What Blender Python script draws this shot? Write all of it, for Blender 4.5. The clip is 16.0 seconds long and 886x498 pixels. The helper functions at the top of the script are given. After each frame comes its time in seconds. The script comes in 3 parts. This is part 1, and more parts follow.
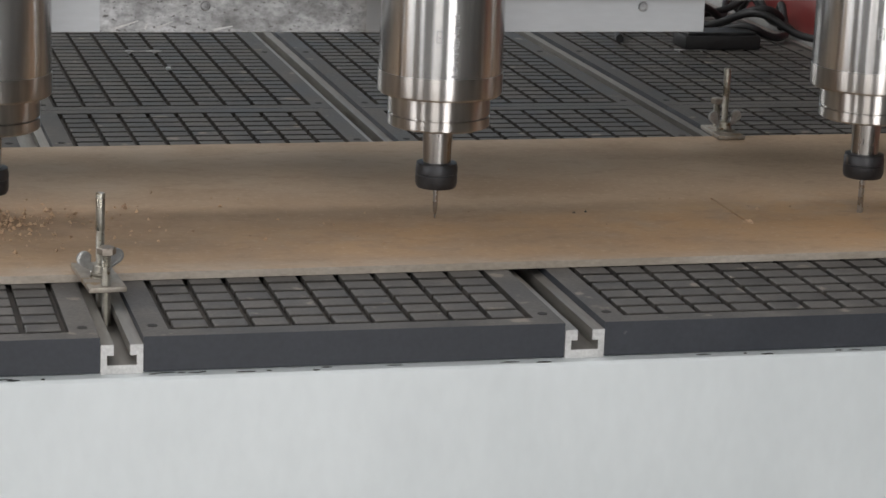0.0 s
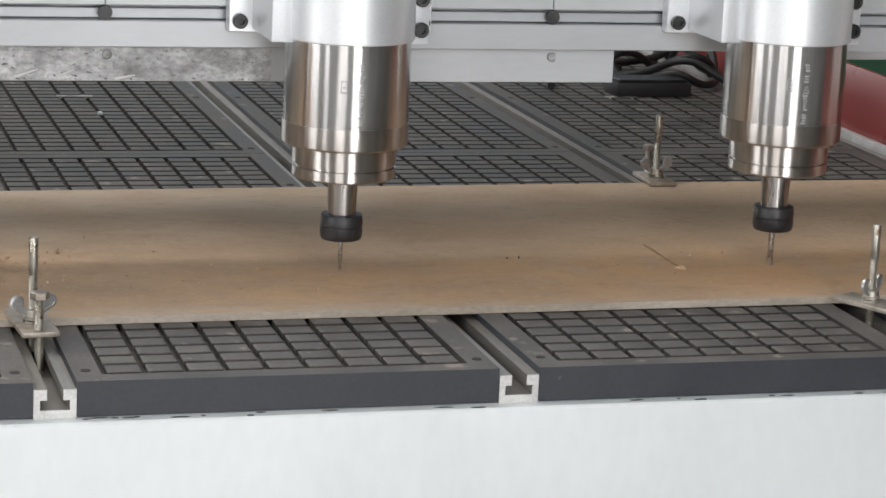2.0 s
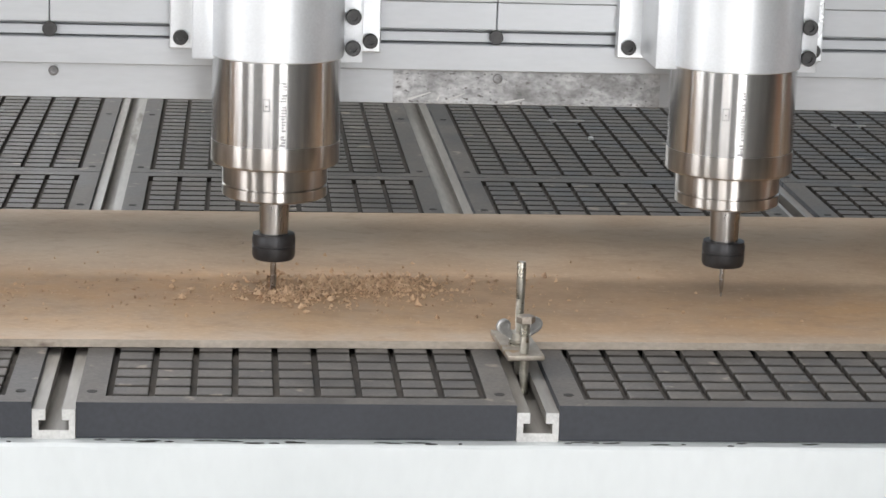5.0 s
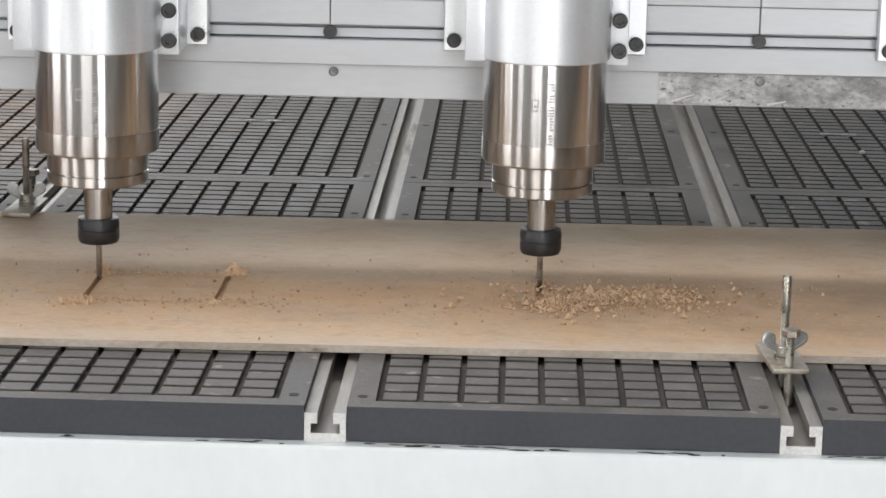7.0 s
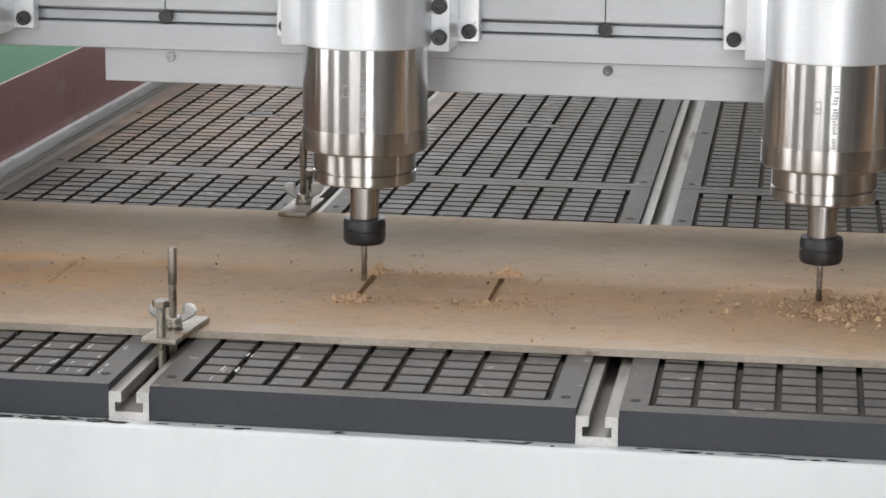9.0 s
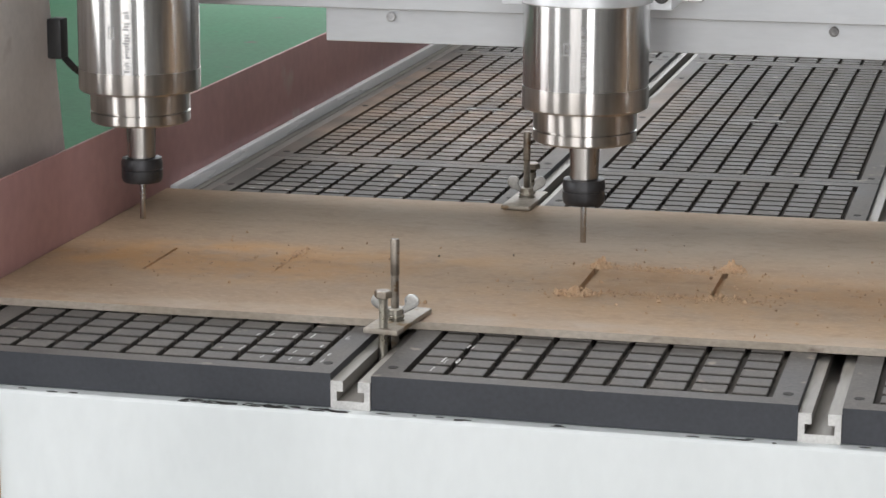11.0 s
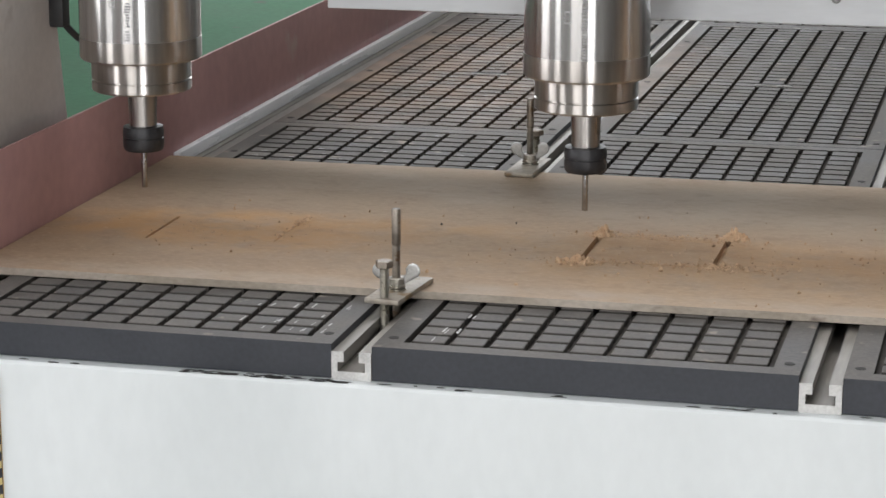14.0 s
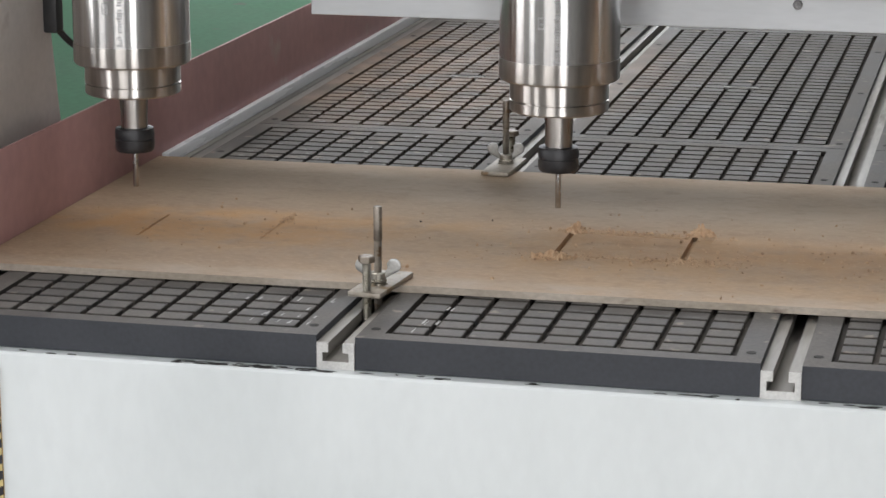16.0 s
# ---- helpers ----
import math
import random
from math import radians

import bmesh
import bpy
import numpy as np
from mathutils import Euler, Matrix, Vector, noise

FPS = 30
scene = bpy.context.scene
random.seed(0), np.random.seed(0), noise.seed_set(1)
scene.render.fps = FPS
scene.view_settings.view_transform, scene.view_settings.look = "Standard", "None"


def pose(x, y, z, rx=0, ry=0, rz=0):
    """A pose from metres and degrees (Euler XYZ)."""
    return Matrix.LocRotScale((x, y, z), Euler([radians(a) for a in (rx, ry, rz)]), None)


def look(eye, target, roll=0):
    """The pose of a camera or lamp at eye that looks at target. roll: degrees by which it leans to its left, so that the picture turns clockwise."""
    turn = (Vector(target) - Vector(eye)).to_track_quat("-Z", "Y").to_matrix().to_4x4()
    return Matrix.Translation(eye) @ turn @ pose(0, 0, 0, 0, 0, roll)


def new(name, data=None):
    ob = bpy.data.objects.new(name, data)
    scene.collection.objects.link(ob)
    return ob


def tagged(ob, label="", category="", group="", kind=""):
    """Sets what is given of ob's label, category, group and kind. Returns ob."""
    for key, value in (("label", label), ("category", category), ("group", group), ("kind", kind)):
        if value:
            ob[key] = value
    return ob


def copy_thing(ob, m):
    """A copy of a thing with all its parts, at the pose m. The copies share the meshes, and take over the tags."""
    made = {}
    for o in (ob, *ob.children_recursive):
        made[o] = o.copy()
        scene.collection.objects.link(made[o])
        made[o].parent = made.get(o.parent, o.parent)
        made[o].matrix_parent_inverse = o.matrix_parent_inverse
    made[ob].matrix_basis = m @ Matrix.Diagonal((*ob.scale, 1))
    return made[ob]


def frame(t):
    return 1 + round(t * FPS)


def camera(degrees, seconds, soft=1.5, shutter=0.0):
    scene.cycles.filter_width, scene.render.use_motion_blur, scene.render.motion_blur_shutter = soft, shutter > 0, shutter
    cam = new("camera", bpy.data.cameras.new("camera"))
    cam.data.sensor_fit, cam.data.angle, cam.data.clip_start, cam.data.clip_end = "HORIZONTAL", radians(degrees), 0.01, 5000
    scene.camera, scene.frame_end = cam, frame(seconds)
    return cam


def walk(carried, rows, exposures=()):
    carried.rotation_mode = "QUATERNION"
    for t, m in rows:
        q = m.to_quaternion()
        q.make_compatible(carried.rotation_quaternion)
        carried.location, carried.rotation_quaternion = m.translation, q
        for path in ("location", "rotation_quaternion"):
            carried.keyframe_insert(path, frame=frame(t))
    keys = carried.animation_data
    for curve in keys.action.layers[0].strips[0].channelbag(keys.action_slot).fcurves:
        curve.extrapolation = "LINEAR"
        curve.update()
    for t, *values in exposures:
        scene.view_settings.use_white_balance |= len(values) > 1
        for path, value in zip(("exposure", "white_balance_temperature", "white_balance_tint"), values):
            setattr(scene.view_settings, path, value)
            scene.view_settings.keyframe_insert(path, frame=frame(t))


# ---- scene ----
cam = camera(20.4, 16.0, soft=1.6)
PATH = [
    (0, (0.52, -1.828, 0.533), (1.016, 0.048, 0.052), 2.3),
    (0.5, (0.518, -1.829, 0.534), (1.057, 0.039, 0.065), 2.4),
    (1, (0.519, -1.829, 0.532), (1.096, 0.031, 0.076), 2.6),
    (1.5, (0.516, -1.831, 0.532), (1.114, 0.025, 0.085), 2.9),
    (2, (0.514, -1.828, 0.532), (1.068, 0.043, 0.09), 2.8),
    (2.5, (0.513, -1.826, 0.533), (1.002, 0.062, 0.092), 2.7),
    (3, (0.516, -1.827, 0.533), (0.935, 0.078, 0.094), 2.4),
    (3.5, (0.518, -1.829, 0.535), (0.875, 0.089, 0.096), 2.1),
    (4, (0.517, -1.829, 0.535), (0.8, 0.101, 0.097), 1.9),
    (6.5, (0.513, -1.859, 0.551), (0.523, 0.092, 0.108), 1.5),
    (7, (0.519, -1.865, 0.549), (0.463, 0.086, 0.11), 1.1),
    (7.5, (0.522, -1.861, 0.553), (0.412, 0.086, 0.11), 0.8),
    (8, (0.521, -1.845, 0.534), (0.353, 0.102, 0.104), 1.0),
    (8.5, (0.516, -1.842, 0.531), (0.299, 0.099, 0.103), 1.0),
    (9, (0.518, -1.842, 0.531), (0.239, 0.091, 0.102), 0.7),
    (9.5, (0.511, -1.836, 0.519), (0.193, 0.094, 0.097), 0.4),
    (10, (0.518, -1.841, 0.525), (0.147, 0.078, 0.099), 0.3),
    (11.25, (0.521, -1.838, 0.528), (0.039, 0.065, 0.090), 0.1),
    (11.8, (0.524, -1.835, 0.530), (0.0125, 0.057, 0.085), -0.1),
    (12.5, (0.527, -1.831, 0.533), (0.018, 0.05, 0.079), -0.2),
    (13, (0.527, -1.831, 0.535), (0.041, 0.054, 0.074), -0.1),
    (13.5, (0.524, -1.83, 0.532), (0.055, 0.059, 0.071), -0.0),
    (14, (0.528, -1.832, 0.537), (0.062, 0.056, 0.07), -0.0),
    (14.5, (0.535, -1.865, 0.541), (0.073, 0.025, 0.077), -0.1),
    (15, (0.504, -1.74, 0.513), (0.042, 0.149, 0.044), -0.1),
    (15.5, (0.427, -1.48, 0.43), (-0.019, 0.417, -0.021), 0.1),
    (16, (0.551, -1.929, 0.557), (0.102, -0.037, 0.09), 0.0),
]
EXPOSURES = [(0, -.53), (.5, -.33), (1, -.18), (2, -.07), (3.5, -.01), (7, -.10), (9, -.21), (12.5, -.23), (16, -.33)]
walk(cam, [(t, look(eye, target, roll)) for t, eye, target, roll in PATH], EXPOSURES)

# ---- moments of the machine: seconds, sideways, back, up ----
GANTRY = [(0, .1250, .330, .0008), (0.5, .1225, .312, .001), (1, .1207, .305, .001), (1.5, .1115, .303, .001), (2, .0913, .305, .001),
          (2.5, .067, .308, 0), (3, .0371, .309, -.0004), (3.5, .0168, .311, -.0012), (4, .0055, .316, -.0026), (5, .001, .335, -.002),
          (6.5, -.001, .378, 0), (7, 0, .392, 0), (7.5, .0015, .394, .0003), (8, -.0005, .410, .0036), (8.5, .0002, .4125, .0094),
          (9, -.0002, .345, .0088), (9.5, -.0001, .334, .0084), (10, .0006, .3295, .0283), (10.2, 0, .331, .0345), (10.5, -.001, .333, .0410),
          (12.5, -.0022, .334, .0416), (16, -.0022, .334, .0416)]

# ---- light ----
world = bpy.data.worlds.new("world")
scene.world = world
world.use_nodes = True
wn = world.node_tree
sky = wn.nodes.new("ShaderNodeTexSky")
sky.sky_type, sky.sun_disc = "NISHITA", False
sky.sun_elevation, sky.sun_rotation = radians(40), radians(200)
wn.links.new(sky.outputs[0], wn.nodes["Background"].inputs[0])
wn.nodes["Background"].inputs[1].default_value = 0.10


def area_lamp(name, eye, target, sx, sy, watts, colour=(1, 0.98, 0.95)):
    data = bpy.data.lights.new(name, "AREA")
    data.shape, data.size, data.size_y, data.energy, data.color = "RECTANGLE", sx, sy, watts, colour
    ob = new(name, data)
    ob.matrix_world = look(eye, target)
    return ob


# daylight in the tall open doorways: wall, middle, width, radiance
DOORS = [("west", -1.4, 1.7, 4.5), ("south", -3.3, 1.2, 3.4), ("south", -.46, 1.27, 2.3), ("south", 1.32, .84, 6.0),
         ("north", -2.0, 4.0, 3.0), ("north", 3.2, 3.0, 0.3)]
HX0, HX1, HY0, HY1, HZ0, HZ1, DOOR_H = -4.6, 7.0, -3.2, 9.6, -0.85, 3.7, 3.4
for side, at, width, radiance in DOORS:
    middle = (HZ0 + DOOR_H) / 2
    eye = {"west": (HX0 - .1, at, middle), "south": (at, HY0 - .1, middle), "north": (at, HY1 + .1, middle)}[side]
    aim = {"west": (HX0 + 1, at, middle), "south": (at, HY0 + 1, middle), "north": (at, HY1 - 1, middle)}[side]
    area_lamp("door_daylight", eye, aim, width, DOOR_H - HZ0, radiance * math.pi * width * (DOOR_H - HZ0), (0.995, 0.98, 0.985))
# two overhead lights; the front one is an unseen fill added for the board
for at, wide, radiance in (((-1.0, 1.4), 4.4, 11), ((-1.1, -1.1), 3.0, 2.2)):
    area_lamp("overhead_light", (*at, HZ1 - .02), (*at, 0), wide, .9, radiance * math.pi * wide * .9, (1.0, 0.972, 0.98))


# ---- materials ----
def surf(name, a, b, scale=6.0, rough=0.5, metal=0.0, fine=120.0, bump=0.15, speck=None, stretch=(1, 1, 1), vary=0.12, spread=(0.35, 0.65), depth=0.001):
    """A surface that wanders between two colours at a large and a fine scale, with fine relief."""
    m = bpy.data.materials.new(name)
    m.use_nodes = True
    nt = m.node_tree
    bsdf = nt.nodes["Principled BSDF"]
    co = nt.nodes.new("ShaderNodeTexCoord")
    mp = nt.nodes.new("ShaderNodeMapping")
    mp.inputs["Scale"].default_value = stretch
    info = nt.nodes.new("ShaderNodeObjectInfo")
    nt.links.new(co.outputs["Object"], mp.inputs["Vector"])
    n1, n2 = nt.nodes.new("ShaderNodeTexNoise"), nt.nodes.new("ShaderNodeTexNoise")
    n1.inputs["Scale"].default_value, n1.inputs["Detail"].default_value = scale, 6
    n2.inputs["Scale"].default_value, n2.inputs["Detail"].default_value = fine, 3
    own = nt.nodes.new("ShaderNodeMath")
    own.operation = "MULTIPLY"
    own.inputs[1].default_value = 41.0
    nt.links.new(info.outputs["Random"], own.inputs[0])
    for n in (n1, n2):
        n.noise_dimensions = "4D"
        nt.links.new(own.outputs[0], n.inputs["W"])
    for n in (n1, n2):
        nt.links.new(mp.outputs[0], n.inputs["Vector"])
    ramp = nt.nodes.new("ShaderNodeValToRGB")
    ramp.color_ramp.elements[0].position, ramp.color_ramp.elements[1].position = spread
    ramp.color_ramp.elements[0].color, ramp.color_ramp.elements[1].color = (*a, 1), (*b, 1)
    nt.links.new(n1.outputs["Fac"], ramp.inputs[0])
    mr = nt.nodes.new("ShaderNodeMapRange")
    mr.inputs["From Min"].default_value, mr.inputs["From Max"].default_value = 0.3, 0.7
    mr.inputs["To Min"].default_value, mr.inputs["To Max"].default_value = 1 - vary, 1 + vary
    nt.links.new(n2.outputs["Fac"], mr.inputs[0])
    mul = nt.nodes.new("ShaderNodeMix")
    mul.data_type, mul.blend_type = "RGBA", "MULTIPLY"
    mul.inputs[0].default_value = 1
    nt.links.new(ramp.outputs[0], mul.inputs[6])
    nt.links.new(mr.outputs[0], mul.inputs[7])
    last = mul.outputs[2]
    if speck:
        colour, size, cut = speck
        n3 = nt.nodes.new("ShaderNodeTexNoise")
        n3.inputs["Scale"].default_value, n3.inputs["Detail"].default_value = size, 8
        nt.links.new(mp.outputs[0], n3.inputs["Vector"])
        n3.noise_dimensions = "4D"
        nt.links.new(own.outputs[0], n3.inputs["W"])
        r3 = nt.nodes.new("ShaderNodeMapRange")
        r3.inputs["From Min"].default_value, r3.inputs["From Max"].default_value = cut, cut + 0.06
        nt.links.new(n3.outputs["Fac"], r3.inputs[0])
        mx = nt.nodes.new("ShaderNodeMix")
        mx.data_type = "RGBA"
        mx.inputs[7].default_value = (*colour, 1)
        nt.links.new(r3.outputs[0], mx.inputs[0])
        nt.links.new(last, mx.inputs[6])
        last = mx.outputs[2]
    nt.links.new(last, bsdf.inputs["Base Color"])
    rr = nt.nodes.new("ShaderNodeMapRange")
    rr.inputs["From Min"].default_value, rr.inputs["From Max"].default_value = 0.3, 0.7
    rr.inputs["To Min"].default_value, rr.inputs["To Max"].default_value = max(rough - 0.1, 0.03), min(rough + 0.1, 1)
    nt.links.new(n1.outputs["Fac"], rr.inputs[0])
    nt.links.new(rr.outputs[0], bsdf.inputs["Roughness"])
    bsdf.inputs["Metallic"].default_value = metal
    if bump:
        bp = nt.nodes.new("ShaderNodeBump")
        bp.inputs["Strength"].default_value, bp.inputs["Distance"].default_value = bump, depth
        nt.links.new(n2.outputs["Fac"], bp.inputs["Height"])
        nt.links.new(bp.outputs[0], bsdf.inputs["Normal"])
    return m


M_PVC_TOP = surf("worn dusty grey plastic", (.060, .057, .054), (.130, .121, .110), 16, .55, fine=300, bump=.3, vary=.2, speck=((.25, .22, .185), 40, .63))
M_PVC_CUT = surf("dark plastic sawn edge", (.025, .029, .037), (.037, .041, .050), 14, .5, fine=240, bump=.2, speck=((.13, .13, .13), 60, .72))
# groove walls and floors: darker and browner than the pad tops
M_GROOVE = surf("dark brown-grey groove", (.030, .028, .026), (.075, .066, .056), 22, .85, fine=260, bump=.3)
M_ALU_END = surf("sawn aluminium", (.50, .50, .49), (.62, .62, .605), 40, .45, .35, fine=500, bump=.2)
M_ALU_RAIL = surf("dull extruded aluminium", (.25, .235, .21), (.40, .385, .355), 12, .42, .5, fine=260, bump=.12, stretch=(1, .12, 1), speck=((.16, .14, .11), 30, .62))
M_ALU_PLATE = surf("milled aluminium plate", (.44, .46, .48), (.525, .545, .565), 5, .42, .3, fine=220, bump=.05, stretch=(.25, 1, 1.2), vary=.03)
M_ALU_DIRTY = surf("grease-stained aluminium", (.19, .19, .19), (.60, .61, .62), 19, .5, .25, fine=190, bump=.2, speck=((.13, .125, .12), 240, .60), vary=.35, stretch=(.9, 1, 1.3), spread=(.36, .66))
M_CAST = surf("satin silver housing", (.70, .725, .75), (.76, .785, .81), 8, .36, .55, fine=500, bump=.06, vary=.04)
M_CHROME = surf("turned stainless steel", (.58, .575, .57), (.80, .80, .80), 95, .08, 1.0, fine=260, bump=.015, stretch=(1, 1, .035), vary=.10, spread=(.38, .62))
M_CHROME_TAN = surf("tarnished stainless steel", (.44, .415, .39), (.64, .615, .59), 70, .16, 1.0, fine=160, bump=.03, stretch=(1, 1, .10), vary=.12)
M_BLACK_OX = surf("blackened steel", (.030, .030, .033), (.055, .055, .058), 60, .42, .5, fine=400, bump=.1, speck=((.12, .10, .085), 90, .66))
M_BOLT = surf("zinc-plated steel", (.36, .34, .29), (.52, .50, .45), 60, .33, .85, fine=500, bump=.15, speck=((.20, .15, .09), 120, .6))
M_WING = surf("pale cast zinc", (.36, .36, .35), (.52, .52, .51), 60, .36, .7, fine=400, bump=.15)
M_SOCKET = surf("black socket screw", (.035, .035, .036), (.075, .075, .075), 80, .42, .7, fine=500, bump=.1)
M_CARBIDE = surf("carbide cutter", (.35, .35, .36), (.5, .5, .5), 90, .25, 1.0, fine=300, bump=.05)
M_WHITE = surf("white machine enamel", (.65, .69, .695), (.735, .775, .78), 5, .36, fine=90, bump=.05, vary=.02, speck=((.34, .33, .31), 42, .77), stretch=(1, 1, .5))
# the legs' white enamel with the inner side's shade put into the colour
M_LEG_SHADE = surf("white enamel toned for shade", (.50, .46, .43), (.60, .555, .52), 5, .5, fine=120, bump=.06, vary=.05, speck=((.40, .34, .31), 9, .62))
# same red as the other guard; sheen and haze are mixed into the colour
M_RED_HAZED = surf("dusty red enamel greyed for haze", (.375, .205, .20), (.475, .275, .265), 6, .46, fine=60, bump=.08, vary=.07, speck=((.42, .30, .285), 11, .62))
M_RED = surf("red enamel", (.22, .042, .039), (.29, .053, .049), 4, .30, fine=120, bump=.06, vary=.05)
M_GREEN = surf("green floor paint", (.050, .18, .088), (.068, .225, .118), 1.2, .85, fine=40, bump=.05, speck=((.11, .15, .11), 6, .66))
M_WALL = surf("grey plaster", (.34, .34, .33), (.42, .42, .40), 1.0, .8, fine=30, bump=.1)
M_WALL_BROWN = surf("brown-grey plaster", (.17, .13, .11), (.22, .17, .145), 1.0, .8, fine=30, bump=.1)
M_CONCRETE = surf("dusty concrete", (.32, .31, .30), (.42, .41, .40), 1.4, .6, fine=40, bump=.1)
M_DARK = surf("black grime", (.010, .010, .010), (.03, .028, .025), 60, .7, fine=200, bump=.3)
M_CABLE = surf("black rubber cable", (.012, .012, .013), (.025, .025, .026), 30, .5, fine=200, bump=.1)
M_YELLOW = surf("yellow sign vinyl", (.62, .33, .015), (.68, .37, .02), 8, .45, fine=90, bump=.03, vary=.03)
M_SCUFF_GLINT = surf("chalky scuff and glint", (.48, .48, .47), (.62, .62, .61), 200, .8, fine=600, bump=.1)
# near-white base colour paints the glint along the strip
M_STRIP_GLINT = surf("scuffed strip with painted glint", (.78, .80, .84), (.94, .95, .96), 30, .30, .05, fine=90, bump=.06, vary=.05, speck=((.55, .54, .54), 60, .70), stretch=(1, .06, 1))
M_CREAM = surf("faded cream yellow print", (.58, .46, .20), (.66, .54, .26), 30, .5, fine=200, bump=.02)
M_INK = surf("black print", (.018, .015, .02), (.03, .026, .03), 50, .5, fine=300, bump=0)
M_REDINK = surf("red print", (.45, .05, .02), (.5, .07, .03), 50, .5, fine=300, bump=0)
M_CHIP = surf("pale wood chips", (.48, .315, .19), (.60, .425, .275), 90, .9, fine=500, bump=.2)
for m_, r_ in ((M_CHROME, .21), (M_CHROME_TAN, .28)):
    # fine turning marks run round the body and draw reflections out upright
    b_ = m_.node_tree.nodes["Principled BSDF"]
    for l_ in list(b_.inputs["Roughness"].links):
        m_.node_tree.links.remove(l_)
    b_.inputs["Roughness"].default_value, b_.inputs["Anisotropic"].default_value, b_.inputs["Anisotropic Rotation"].default_value = r_, 1.0, .25
    t_ = m_.node_tree.nodes.new("ShaderNodeTangent")
    t_.direction_type, t_.axis = "RADIAL", "Z"
    m_.node_tree.links.new(t_.outputs[0], b_.inputs["Tangent"])
M_ETCH = surf("etched steel lettering", (.24, .24, .24), (.50, .50, .50), 160, .6, .5, fine=500, bump=.1)
M_SHAFT = surf("worn dark steel", (.30, .285, .275), (.46, .44, .42), 70, .30, 1.0, fine=160, bump=.05, stretch=(1, 1, .1), vary=.12)
M_PRINT = surf("brown-black print", (.085, .06, .018), (.13, .095, .03), 50, .5, fine=300, bump=0)
M_STUD = surf("brown-grey weathered stud", (.22, .19, .16), (.40, .36, .31), 60, .42, .75, fine=500, bump=.2, speck=((.20, .13, .08), 90, .56))
M_STRAP = surf("dusty plated steel strap", (.30, .265, .22), (.48, .44, .385), 45, .48, .6, fine=300, bump=.2, speck=((.30, .22, .14), 70, .58))
M_CHIP_DARK = surf("brown wood chips", (.30, .195, .12), (.40, .27, .17), 90, .9, fine=500, bump=.2)


def patch_tone(m, colour, centre, reach, strength, size=14):
    """Lays a patch of dust or painted light with a ragged outline over a surface, at one place of the machine."""
    nt = m.node_tree
    bsdf = nt.nodes["Principled BSDF"]
    last = bsdf.inputs["Base Color"].links[0].from_socket
    geo = nt.nodes.new("ShaderNodeNewGeometry")
    sub, mulv, ln = (nt.nodes.new("ShaderNodeVectorMath") for _ in range(3))
    sub.operation, mulv.operation, ln.operation = "SUBTRACT", "MULTIPLY", "LENGTH"
    sub.inputs[1].default_value = (*centre, 0)
    mulv.inputs[1].default_value = (1 / reach[0], 1 / reach[1], 0)
    nt.links.new(geo.outputs["Position"], sub.inputs[0])
    nt.links.new(sub.outputs[0], mulv.inputs[0])
    nt.links.new(mulv.outputs[0], ln.inputs[0])
    ns = nt.nodes.new("ShaderNodeTexNoise")
    ns.inputs["Scale"].default_value, ns.inputs["Detail"].default_value = size, 7
    nt.links.new(geo.outputs["Position"], ns.inputs["Vector"])
    fall, patch, pr, mx = (nt.nodes.new(k) for k in ("ShaderNodeMapRange", "ShaderNodeMapRange", "ShaderNodeMath", "ShaderNodeMix"))
    fall.interpolation_type = "SMOOTHSTEP"
    fall.inputs["From Min"].default_value, fall.inputs["From Max"].default_value = 1.1, .45
    nt.links.new(ln.outputs["Value"], fall.inputs[0])
    patch.inputs["From Min"].default_value, patch.inputs["From Max"].default_value, patch.inputs["To Min"].default_value, patch.inputs["To Max"].default_value = .36, .62, .25 * strength, strength
    nt.links.new(ns.outputs["Fac"], patch.inputs[0])
    pr.operation = "MULTIPLY"
    nt.links.new(fall.outputs[0], pr.inputs[0])
    nt.links.new(patch.outputs[0], pr.inputs[1])
    mx.data_type = "RGBA"
    mx.inputs[7].default_value = (*colour, 1)
    nt.links.new(pr.outputs[0], mx.inputs[0])
    nt.links.new(last, mx.inputs[6])
    nt.links.new(mx.outputs[2], bsdf.inputs["Base Color"])


patch_tone(M_PVC_TOP, (.27, .20, .155), (-.20, 1.36), (.36, .52), .95)
patch_tone(M_GROOVE, (.15, .09, .055), (-.20, 1.36), (.36, .52), .8)


